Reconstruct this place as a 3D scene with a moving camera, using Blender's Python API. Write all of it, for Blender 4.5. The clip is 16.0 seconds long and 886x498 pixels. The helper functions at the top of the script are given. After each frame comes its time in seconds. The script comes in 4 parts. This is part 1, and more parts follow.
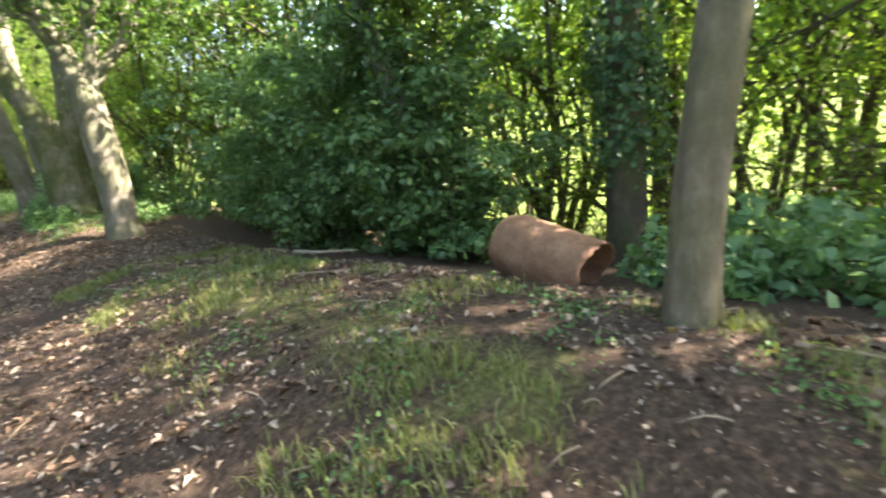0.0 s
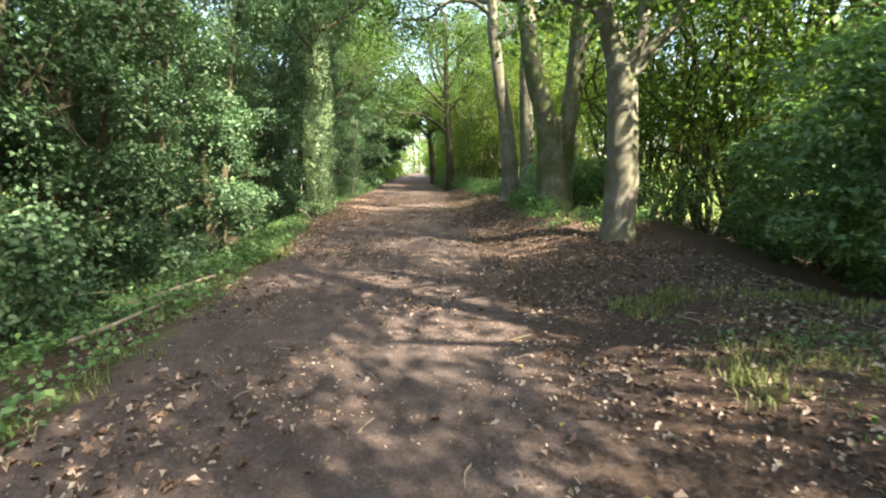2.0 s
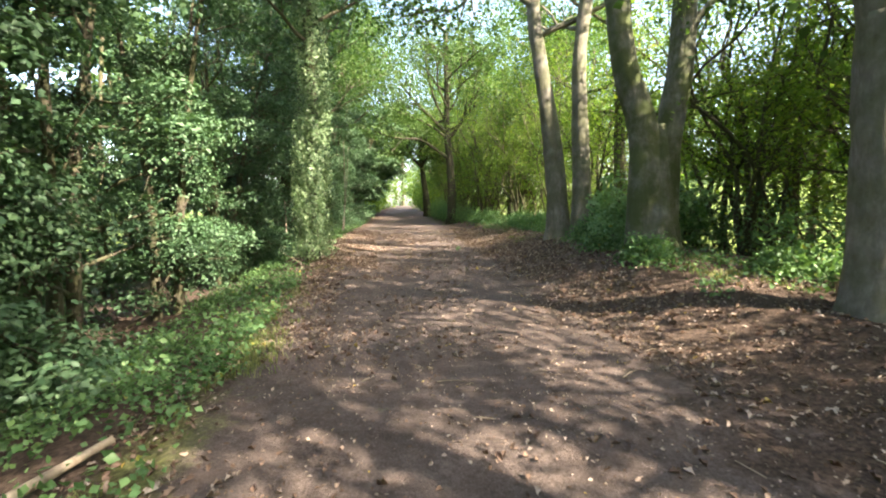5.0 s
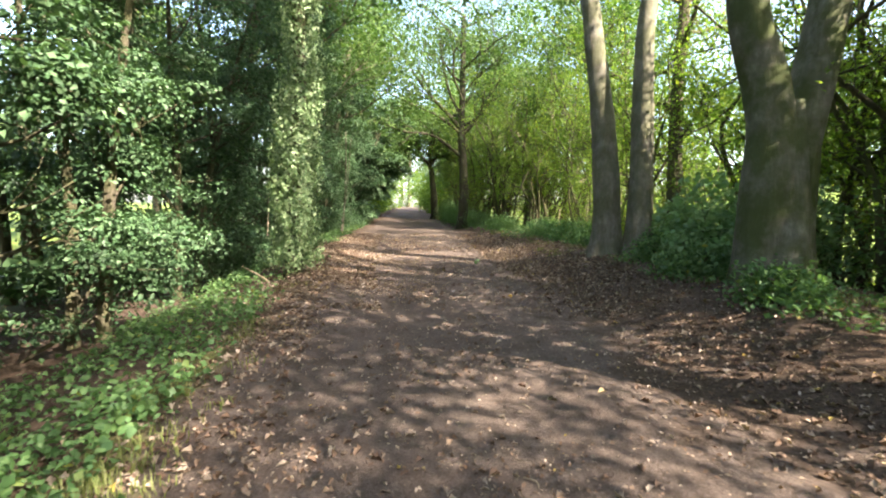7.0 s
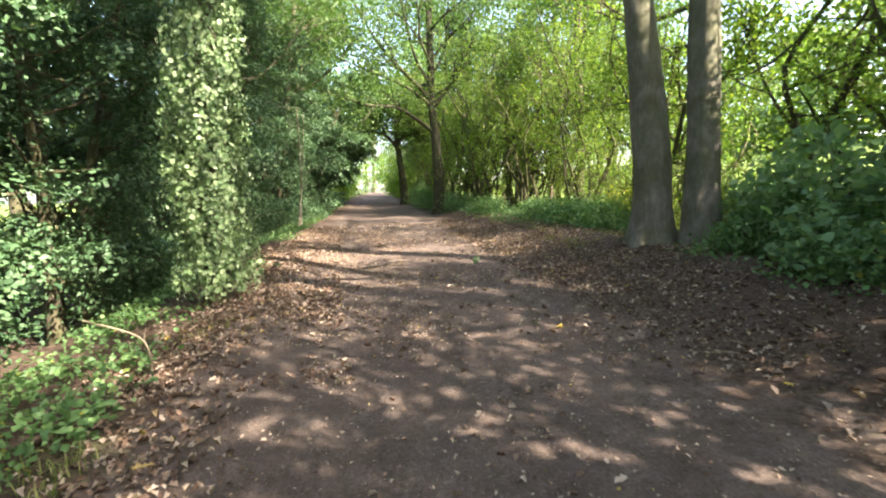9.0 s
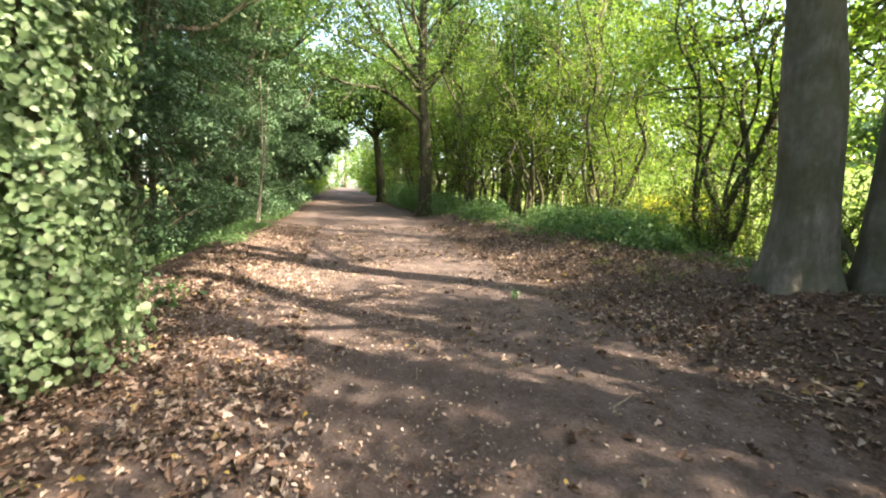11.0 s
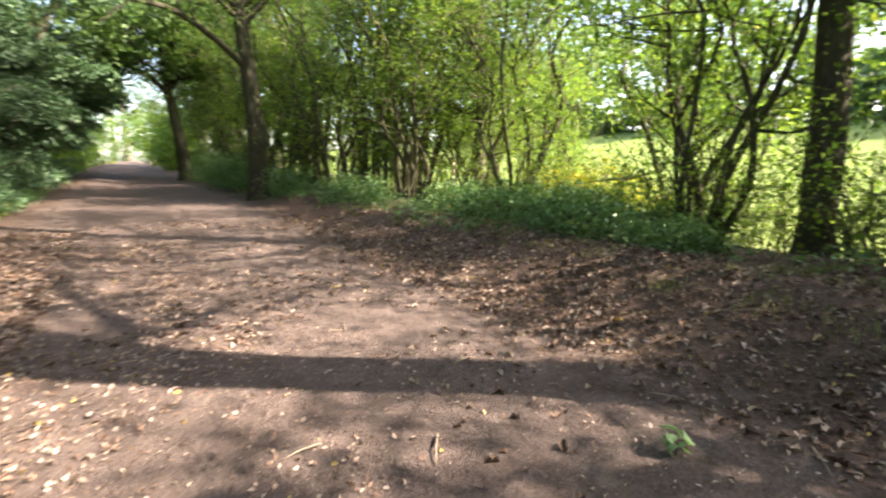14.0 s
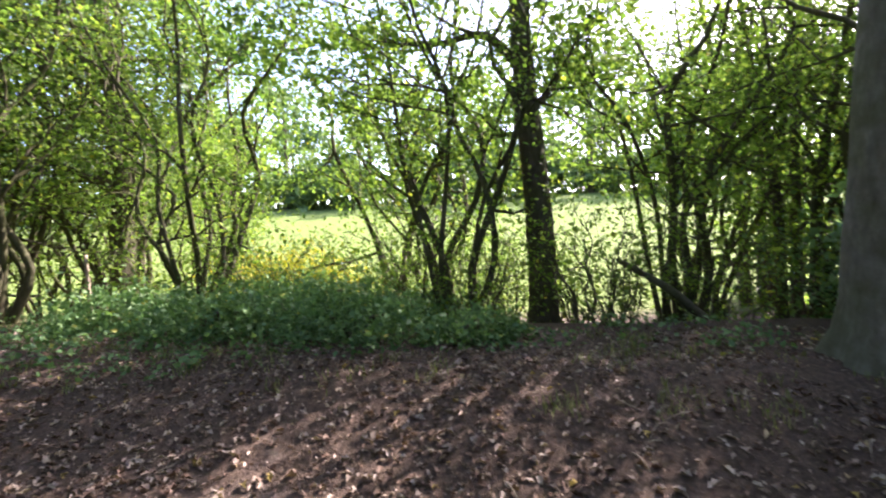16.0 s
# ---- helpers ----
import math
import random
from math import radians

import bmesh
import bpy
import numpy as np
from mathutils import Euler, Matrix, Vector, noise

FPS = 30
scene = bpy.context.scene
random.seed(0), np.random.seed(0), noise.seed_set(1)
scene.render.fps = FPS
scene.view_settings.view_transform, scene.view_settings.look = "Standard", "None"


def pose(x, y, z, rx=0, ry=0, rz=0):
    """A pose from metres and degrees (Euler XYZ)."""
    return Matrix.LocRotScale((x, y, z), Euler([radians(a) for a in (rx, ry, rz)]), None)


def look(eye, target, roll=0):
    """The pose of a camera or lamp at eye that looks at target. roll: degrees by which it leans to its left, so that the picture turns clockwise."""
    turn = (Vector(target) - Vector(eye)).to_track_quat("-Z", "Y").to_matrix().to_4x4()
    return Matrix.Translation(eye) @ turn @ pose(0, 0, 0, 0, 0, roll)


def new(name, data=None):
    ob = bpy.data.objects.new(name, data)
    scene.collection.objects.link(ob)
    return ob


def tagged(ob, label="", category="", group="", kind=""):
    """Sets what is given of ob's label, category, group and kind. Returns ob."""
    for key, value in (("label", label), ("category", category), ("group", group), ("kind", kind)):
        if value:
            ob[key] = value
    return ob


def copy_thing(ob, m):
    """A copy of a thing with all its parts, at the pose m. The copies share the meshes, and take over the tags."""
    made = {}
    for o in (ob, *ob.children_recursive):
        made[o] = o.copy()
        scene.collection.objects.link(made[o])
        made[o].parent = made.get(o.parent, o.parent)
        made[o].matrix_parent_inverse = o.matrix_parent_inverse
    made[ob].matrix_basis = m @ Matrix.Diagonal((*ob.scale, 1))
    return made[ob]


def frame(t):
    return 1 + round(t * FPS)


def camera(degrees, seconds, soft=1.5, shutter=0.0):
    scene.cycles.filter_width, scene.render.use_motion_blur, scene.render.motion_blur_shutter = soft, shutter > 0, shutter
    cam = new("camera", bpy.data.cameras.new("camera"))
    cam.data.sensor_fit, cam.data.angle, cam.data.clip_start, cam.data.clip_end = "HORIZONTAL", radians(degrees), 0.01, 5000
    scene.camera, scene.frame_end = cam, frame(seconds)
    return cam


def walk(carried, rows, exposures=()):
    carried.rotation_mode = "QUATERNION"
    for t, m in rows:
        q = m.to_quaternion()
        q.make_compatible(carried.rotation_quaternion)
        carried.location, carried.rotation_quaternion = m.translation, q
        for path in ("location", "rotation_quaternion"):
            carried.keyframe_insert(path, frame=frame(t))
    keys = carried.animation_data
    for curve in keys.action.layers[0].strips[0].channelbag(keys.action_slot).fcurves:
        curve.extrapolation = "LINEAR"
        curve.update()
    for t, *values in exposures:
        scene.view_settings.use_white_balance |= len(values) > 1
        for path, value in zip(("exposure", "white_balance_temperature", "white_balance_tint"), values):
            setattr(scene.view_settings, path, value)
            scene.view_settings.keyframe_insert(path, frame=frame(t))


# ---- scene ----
cam = camera(89.5, 16.0, soft=2.0, shutter=0.2)
METRES, EYE, TILT, LEAN, TURN = 25.0, 1.5, -13.0, 5.5, -48.0
ROWS = [
    (0.0, 0.0, 0.0, 0.0, 0.0, 0.0, -0.0),
    (0.5, -0.0296, 0.0119, 0.0013, 15.26, 0.16, -5.18),
    (1.0, -0.0593, 0.0236, 0.0007, 27.99, -1.56, -10.14),
    (1.5, -0.0943, 0.0291, -0.0017, 40.13, -3.85, -12.88),
    (2.0, -0.1225, 0.0347, -0.0025, 44.94, -4.25, -12.6),
    (2.5, -0.1508, 0.0418, -0.0023, 45.54, -2.33, -12.81),
    (3.0, -0.1748, 0.0524, -0.0035, 40.98, 0.18, -12.21),
    (3.5, -0.2043, 0.0646, -0.0045, 40.07, 0.87, -13.2),
    (4.0, -0.2327, 0.0775, -0.0061, 39.24, 0.2, -14.07),
    (4.5, -0.26, 0.0944, -0.0047, 38.94, -0.67, -13.53),
    (5.0, -0.289, 0.1071, -0.0022, 42.07, 0.4, -11.93),
    (7.5, -0.403, 0.2053, 0.0083, 42.11, 0.76, -14.54),
    (8.0, -0.4264, 0.2271, 0.0106, 38.76, 1.21, -12.21),
    (8.5, -0.4504, 0.2455, 0.0127, 36.25, 0.44, -11.44),
    (9.0, -0.479, 0.2651, 0.0153, 38.45, -0.64, -10.77),
    (9.5, -0.5046, 0.2863, 0.017, 38.03, -1.08, -12.52),
    (12.0, -0.6432, 0.3859, 0.0257, 33.38, 0.57, -12.85),
    (12.5, -0.6688, 0.4053, 0.029, 35.3, -0.35, -14.11),
    (13.0, -0.6914, 0.4267, 0.0312, 36.35, -0.39, -14.51),
    (13.5, -0.7136, 0.4501, 0.0345, 33.89, -0.14, -12.23),
    (14.0, -0.7266, 0.4746, 0.0398, 11.91, 0.92, -8.65),
    (14.5, -0.7407, 0.4969, 0.0476, -9.82, 5.85, 2.36),
    (15.0, -0.7531, 0.5156, 0.0523, -29.67, 6.57, 9.54),
    (15.5, -0.7678, 0.5405, 0.0571, -34.86, 8.93, 7.76),
    (16.0, -0.7855, 0.5666, 0.063, -31.26, 12.34, 4.26),
]
walk(cam, [(t, pose(0, 0, EYE, TILT, LEAN, TURN) @ pose(METRES * x, METRES * y, METRES * z, 90 + pitch, roll, yaw)) for t, x, y, z, yaw, pitch, roll in ROWS],
     [(0.0, 3.5, 7000, 13), (0.7, 3.4, 7000, 13), (2.0, 2.85, 7000, 11), (5.0, 2.85, 7000, 12), (7.5, 2.75, 7000, 12), (9.5, 3.0, 7000, 13), (12.5, 2.85, 7300, 18), (14.0, 2.7, 7000, 19), (15.0, 2.8, 6600, 24), (16.0, 2.55, 6200, 28)])

# ---- light ----
SUN_AZ, SUN_EL = 132.0, 40.0            # degrees clockwise from +y, degrees above the ground
world = bpy.data.worlds.new("sky")
scene.world = world
world.use_nodes = True
sky = world.node_tree.nodes.new("ShaderNodeTexSky")
sky.sky_type = "NISHITA"
sky.sun_disc = False
sky.sun_elevation, sky.sun_rotation = radians(SUN_EL), radians(SUN_AZ)
sky.dust_density, sky.air_density = 2.5, 1.0
back = world.node_tree.nodes["Background"]
back.inputs["Strength"].default_value = 0.15
world.node_tree.links.new(sky.outputs[0], back.inputs["Color"])
sun = new("sun", bpy.data.lights.new("sun", "SUN"))
sun.data.energy, sun.data.angle, sun.data.color = 5.0, radians(0.55), (1.0, 0.93, 0.82)
SUN_DIR = Vector((math.sin(radians(SUN_AZ)) * math.cos(radians(SUN_EL)), math.cos(radians(SUN_AZ)) * math.cos(radians(SUN_EL)), math.sin(radians(SUN_EL))))
sun.matrix_world = look(SUN_DIR * 60, (0, 0, 0))


# ---- materials ----
class Nodes:
    """A material's node tree with short calls."""

    def __init__(self, name):
        self.mat = bpy.data.materials.new(name)
        self.mat.use_nodes = True
        self.tree = self.mat.node_tree
        self.bsdf = self.tree.nodes["Principled BSDF"]
        self.out = self.tree.nodes["Material Output"]

    def add(self, kind, **inputs):
        n = self.tree.nodes.new("ShaderNode" + kind)
        for k, v in inputs.items():
            n.inputs[k.replace("_", " ")].default_value = v
        return n

    def link(self, a, b):
        self.tree.links.new(a, b)

    def place(self, scale=(1, 1, 1)):
        """World-sized coordinates of the object."""
        c, m = self.add("TexCoord"), self.add("Mapping")
        m.inputs["Scale"].default_value = scale
        self.link(c.outputs["Object"], m.inputs["Vector"])
        return m.outputs[0]

    def noise(self, scale, detail=6.0, rough=0.6, vec=None):
        n = self.add("TexNoise", Scale=scale, Detail=detail, Roughness=rough)
        self.link(vec if vec is not None else self.place(), n.inputs["Vector"])
        return n.outputs["Fac"]

    def ramp(self, fac, stops):
        r = self.add("ValToRGB")
        e = r.color_ramp.elements
        while len(e) < len(stops):
            e.new(0.5)
        for el, (p, c) in zip(e, stops):
            el.position, el.color = p, (*c, 1)
        self.link(fac, r.inputs[0])
        return r.outputs[0]

    def mix(self, fac, a, b, how="MIX"):
        m = self.tree.nodes.new("ShaderNodeMix")
        m.data_type, m.blend_type = "RGBA", how
        for sock, v in ((m.inputs[0], fac), (m.inputs[6], a), (m.inputs[7], b)):
            if isinstance(v, bpy.types.NodeSocket):
                self.link(v, sock)
            else:
                sock.default_value = v if isinstance(v, float) else (*v, 1)
        return m.outputs[2]

    def maths(self, how, a, b=0.0, clamp=False):
        m = self.tree.nodes.new("ShaderNodeMath")
        m.operation, m.use_clamp = how, clamp
        for sock, v in zip(m.inputs, (a, b)):
            if isinstance(v, bpy.types.NodeSocket):
                self.link(v, sock)
            else:
                sock.default_value = v
        return m.outputs[0]

    def bump(self, height, strength, distance):
        b = self.add("Bump", Strength=strength, Distance=distance)
        self.link(height, b.inputs["Height"])
        self.link(b.outputs[0], self.bsdf.inputs["Normal"])

    def colour(self, c):
        self.link(c, self.bsdf.inputs["Base Color"])


def leaf_material(name, dark, mid, light, through_light=0.4, rough=0.5, odd=None):
    """Leaves: each its own tint, some light passing through."""
    n = Nodes(name)
    geo = n.add("NewGeometry")
    stops = [(0.0, dark), (0.5, mid), (0.88, light)]
    if odd:
        stops += [(0.98, light), (0.995, odd)]
    tint = n.ramp(geo.outputs["Random Per Island"], stops)
    broad = n.noise(0.55, 3.0)
    c = n.mix(n.maths("MULTIPLY", broad, 0.55), tint, mid)
    n.colour(c)
    n.bsdf.inputs["Roughness"].default_value = rough
    n.bsdf.inputs["Specular IOR Level"].default_value = 0.35
    t = n.add("BsdfTranslucent")
    warm = n.mix(1.0, c, (1.1, 1.2, 0.62), "MULTIPLY")
    n.link(warm, t.inputs["Color"])
    m = n.add("MixShader", Fac=through_light)
    n.link(n.bsdf.outputs[0], m.inputs[1])
    n.link(t.outputs[0], m.inputs[2])
    n.link(m.outputs[0], n.out.inputs["Surface"])
    return n.mat


def bark_material(name, a, b, c, moss=0.0, relief=0.02, green=(0.07, 0.085, 0.025)):
    n = Nodes(name)
    v = n.place((7, 7, 2.2))
    grain = n.noise(2.2, 9.0, 0.68, v)
    rings = n.noise(1.6, 5.0, 0.6, n.place((1.6, 1.6, 4)))
    patch = n.noise(1.1, 5.0, 0.6)
    blotch = n.noise(5.5, 6.0, 0.65)
    fine = n.noise(45.0, 5.0, 0.7)
    col = n.ramp(grain, [(0.25, a), (0.5, b), (0.75, c)])
    col = n.mix(n.ramp(blotch, [(0.4, (0, 0, 0)), (0.62, (0.75, 0.75, 0.75))]), col, n.mix(0.5, a, b))
    col = n.mix(n.ramp(patch, [(0.5, (0, 0, 0)), (0.7, (0.55, 0.55, 0.55))]), col, c)
    col = n.mix(n.ramp(rings, [(0.62, (0, 0, 0)), (0.75, (0.3, 0.3, 0.3))]), col, a)
    if moss:
        f = n.maths("MULTIPLY", n.ramp(n.noise(1.6, 6.0, 0.65), [(0.36, (0, 0, 0)), (0.56, (1, 1, 1))]), moss)
        col = n.mix(f, col, green)
    n.colour(col)
    n.bsdf.inputs["Roughness"].default_value = 0.9
    n.bsdf.inputs["Specular IOR Level"].default_value = 0.2
    h = n.maths("ADD", grain, n.maths("MULTIPLY", fine, 0.4))
    n.bump(n.maths("ADD", h, n.maths("ADD", n.maths("MULTIPLY", blotch, 0.6), n.maths("MULTIPLY", rings, 0.2))), 1.0, relief)
    return n.mat


M_HOLLY = leaf_material("evergreen_leaf", (0.045, 0.1, 0.04), (0.1, 0.19, 0.07), (0.2, 0.31, 0.13), 0.36, 0.3)
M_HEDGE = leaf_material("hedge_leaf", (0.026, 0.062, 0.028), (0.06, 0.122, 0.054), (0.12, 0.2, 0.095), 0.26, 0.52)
# pale ivy: the sun on it is put into the leaf colour
M_IVY_LIT = leaf_material("ivy_leaf", (0.09, 0.16, 0.075), (0.19, 0.28, 0.13), (0.34, 0.42, 0.25), 0.25, 0.35)
M_CANOPY = leaf_material("canopy_leaf", (0.035, 0.075, 0.02), (0.07, 0.135, 0.032), (0.125, 0.2, 0.05), 0.44, 0.5)
M_HAZEL = leaf_material("hazel_leaf", (0.075, 0.14, 0.03), (0.14, 0.225, 0.045), (0.24, 0.31, 0.06), 0.66, 0.5, (0.4, 0.33, 0.04))
M_COVER = leaf_material("verge_leaf", (0.055, 0.12, 0.045), (0.11, 0.21, 0.075), (0.2, 0.32, 0.12), 0.35, 0.5, (0.4, 0.35, 0.06))
M_ELDER = leaf_material("sapling_leaf", (0.1, 0.19, 0.1), (0.19, 0.32, 0.16), (0.3, 0.42, 0.24), 0.5, 0.4)
M_YELLOW = leaf_material("yellow_shrub_leaf", (0.2, 0.22, 0.02), (0.38, 0.36, 0.03), (0.55, 0.46, 0.05), 0.5, 0.5)
M_FAR = leaf_material("far_leaf", (0.06, 0.11, 0.04), (0.11, 0.18, 0.06), (0.18, 0.26, 0.09), 0.4, 0.6)
M_GRASS = leaf_material("grass_blade", (0.09, 0.13, 0.04), (0.2, 0.23, 0.07), (0.3, 0.3, 0.13), 0.35, 0.6, (0.42, 0.36, 0.2))
M_LITTER = leaf_material("fallen_leaf", (0.075, 0.042, 0.028), (0.18, 0.112, 0.074), (0.52, 0.42, 0.335), 0.08, 0.7, (0.5, 0.36, 0.06))
M_BEECH = bark_material("grey_bark", (0.08, 0.069, 0.056), (0.215, 0.19, 0.155), (0.34, 0.31, 0.26), 0.55, 0.015)
M_BROWN = bark_material("brown_bark", (0.085, 0.066, 0.047), (0.21, 0.165, 0.118), (0.33, 0.275, 0.2), 0.4, 0.02)
# darker copy of the oak bark: the shade on the boughs is in its colour
M_OAK_SHADE = bark_material("shaded_oak_bark", (0.018, 0.015, 0.012), (0.045, 0.037, 0.028), (0.1, 0.085, 0.065), 0.35, 0.03)
M_MOSSY = bark_material("mossy_bark", (0.065, 0.058, 0.044), (0.19, 0.175, 0.14), (0.32, 0.295, 0.24), 0.85, 0.02, (0.06, 0.08, 0.02))
M_OAK = bark_material("dark_bark", (0.035, 0.028, 0.021), (0.095, 0.076, 0.057), (0.18, 0.15, 0.115), 0.5, 0.03)
M_HAZELBARK = bark_material("hazel_bark", (0.03, 0.025, 0.016), (0.075, 0.062, 0.04), (0.14, 0.12, 0.085), 0.5, 0.01)
M_TWIG = bark_material("dead_wood", (0.16, 0.12, 0.08), (0.3, 0.24, 0.17), (0.45, 0.38, 0.28), 0.0, 0.006)


def ground_material():
    n = Nodes("woodland_floor")
    at = n.add("VertexColor")
    at.layer_name = "cover"
    sep = n.add("SeparateColor")
    n.link(at.outputs[0], sep.inputs[0])
    v = n.place()
    big, mid, fine, grit = n.noise(0.6, 5.0, 0.6, v), n.noise(3.5, 6.0, 0.65, v), n.noise(22.0, 6.0, 0.7, v), n.noise(110.0, 3.0, 0.7, v)
    dirt = n.ramp(mid, [(0.25, (0.082, 0.06, 0.05)), (0.5, (0.152, 0.113, 0.095)), (0.78, (0.24, 0.185, 0.156))])
    dirt = n.mix(n.maths("MULTIPLY", big, 0.5), dirt, (0.12, 0.09, 0.076))
    dirt = n.mix(n.ramp(fine, [(0.35, (0.75, 0.75, 0.75)), (0.6, (0, 0, 0))]), dirt, n.mix(0.5, dirt, (0.05, 0.038, 0.03)))
    dirt = n.mix(n.ramp(grit, [(0.62, (0, 0, 0)), (0.72, (0.6, 0.6, 0.6))]), dirt, (0.3, 0.27, 0.24))
    crumb = n.noise(48.0, 5.0, 0.75, v)
    dirt = n.mix(n.ramp(crumb, [(0.36, (0.7, 0.7, 0.7)), (0.48, (0, 0, 0))]), dirt, (0.06, 0.045, 0.037))
    dirt = n.mix(n.ramp(crumb, [(0.56, (0, 0, 0)), (0.68, (0.6, 0.6, 0.6))]), dirt, (0.27, 0.215, 0.18))
    soil = n.ramp(fine, [(0.3, (0.035, 0.024, 0.018)), (0.5, (0.085, 0.058, 0.043)), (0.72, (0.17, 0.12, 0.085))])
    turf = n.ramp(fine, [(0.28, (0.045, 0.05, 0.018)), (0.5, (0.13, 0.14, 0.045)), (0.75, (0.25, 0.23, 0.1))])
    field = n.ramp(mid, [(0.3, (0.09, 0.135, 0.03)), (0.55, (0.135, 0.185, 0.042)), (0.8, (0.19, 0.23, 0.065))])

    def soft(mask, low, high):
        k = n.maths("ADD", mask, n.maths("MULTIPLY", n.maths("SUBTRACT", mid, 0.5), 1.3))
        k = n.maths("ADD", k, n.maths("MULTIPLY", n.maths("SUBTRACT", big, 0.5), 1.3))
        k = n.maths("ADD", k, n.maths("MULTIPLY", n.maths("SUBTRACT", fine, 0.5), 0.5))
        return n.maths("DIVIDE", n.maths("SUBTRACT", k, low), high - low, True)

    col = n.mix(soft(sep.outputs[0], 0.3, 0.7), soil, dirt)
    col = n.mix(soft(sep.outputs[1], 0.35, 0.8), col, turf)
    col = n.mix(sep.outputs[2], col, field)
    n.colour(col)
    n.bsdf.inputs["Roughness"].default_value = 0.95
    n.bsdf.inputs["Specular IOR Level"].default_value = 0.15
    h = n.maths("ADD", n.maths("MULTIPLY", mid, 0.8), n.maths("ADD", n.maths("MULTIPLY", fine, 0.35), n.maths("ADD", n.maths("MULTIPLY", grit, 0.14), n.maths("MULTIPLY", crumb, 0.25))))
    n.bump(h, 1.0, 0.07)
    return n.mat


def rust_material():
    n = Nodes("rusty_steel")
    a, b = n.noise(3.0, 7.0), n.noise(30.0, 5.0)
    col = n.ramp(a, [(0.3, (0.16, 0.075, 0.04)), (0.5, (0.27, 0.145, 0.085)), (0.72, (0.36, 0.22, 0.14))])
    col = n.mix(n.ramp(b, [(0.5, (0, 0, 0)), (0.7, (0.7, 0.7, 0.7))]), col, (0.13, 0.06, 0.035))
    n.colour(col)
    n.bsdf.inputs["Roughness"].default_value = 0.75
    n.bsdf.inputs["Metallic"].default_value = 0.15
    n.bump(n.maths("ADD", a, n.maths("MULTIPLY", b, 0.4)), 0.4, 0.012)
    return n.mat


M_GROUND, M_RUST = ground_material(), rust_material()


# ---- building helpers ----
def mesh_of(name, verts, faces, mat, smooth=False):
    me = bpy.data.meshes.new(name)
    me.from_pydata(verts, [], faces)
    me.materials.append(mat)
    if smooth:
        me.polygons.foreach_set("use_smooth", [True] * len(me.polygons))
    return me


def thing(name, at, label, category, group=""):
    ob = new(name)
    ob.location = at
    ob.empty_display_size = 0.2
    return tagged(ob, label, category, group)


def part(name, me, parent, label=""):
    ob = new(name, me)
    ob.parent = parent
    return tagged(ob, label)


def sm(a, b, x):
    t = np.clip((np.asarray(x, float) - a) / (b - a), 0, 1)
    return t * t * (3 - 2 * t)


def left_edge(y):
    return -3.65 - 0.095 * np.clip(y, 0, 26)


def height(x, y):
    """The lie of the land: a worn track on a low bank, hollow on one side, a field rising on the other."""
    x, y = np.asarray(x, float), np.asarray(y, float)
    z = -0.13 + 0.13 * sm(13, 20, y) + 0.021 * np.clip(y - 25, 0, 90)
    bank = 0.3 + 0.24 * sm(10, 15, y) - 0.1 * sm(18, 24, y) + 0.08 * (1 - sm(0, 5, y)) - 0.1 * sm(27, 34, y)
    z = z + bank * sm(-0.3, 1.9, x) + 0.1 * (1 - sm(5, 9, y)) * sm(0.0, 2.0, x)
    z = z - 0.9 * sm(3.2, 8.5, x) + 0.15 * np.clip(x - 10, 0, 55) - 0.02 * np.clip(y - 25, 0, 90) * sm(3, 9, x)
    z = z - 0.2 * sm(2.7, 4.0, x) * (1 - sm(8, 11, y))
    d = left_edge(y) - x
    z = z - 0.12 * sm(-0.2, 0.5, d) - 1.0 * sm(0.5, 3.9, d)
    z = z - 0.05 * sm(1.6, 0.0, np.abs(x - left_edge(y) - 2.3))
    return z


def H(x, y):
    return float(height(x, y))


def tube(path, radii, sides=8, knobs=0.0, flare=0.0, seed=0, close=True):
    """A limb: rings along a path, with uneven girth; flare: buttresses at the foot."""
    pts = [Vector(p) for p in path]
    verts, faces = [], []
    side = None
    for i, (p, r) in enumerate(zip(pts, radii)):
        d = (pts[min(i + 1, len(pts) - 1)] - pts[max(i - 1, 0)]).normalized()
        if side is None:
            side = d.orthogonal().normalized()
        side = (side - d * side.dot(d)).normalized()
        other = d.cross(side)
        for k in range(sides):
            a = 2 * math.pi * k / sides
            g = 1.0
            if knobs:
                g += knobs * noise.noise(Vector((math.cos(a) * 1.6 + seed, math.sin(a) * 1.6, p.z * 0.9 + seed * 3)))
                g += knobs * 0.4 * noise.noise(Vector((math.cos(a) * 4 + seed, math.sin(a) * 4, p.z * 3.1)))
            if flare:
                low = max(0.0, 1 - (p - pts[0]).length / 0.9) ** 2
                g += flare * low * (0.55 + 0.45 * math.cos(5 * a + seed))
            verts.append(p + (side * math.cos(a) + other * math.sin(a)) * r * g)
    for i in range(len(pts) - 1):
        for k in range(sides):
            a, b = i * sides + k, i * sides + (k + 1) % sides
            faces.append((a, b, b + sides, a + sides))
    if close:
        faces.append(tuple(range(len(verts) - sides, len(verts))))
    return verts, faces


def joined(tubes):
    verts, faces = [], []
    for v, f in tubes:
        o = len(verts)
        verts.extend(v)
        faces.extend(tuple(i + o for i in q) for q in f)
    return verts, faces


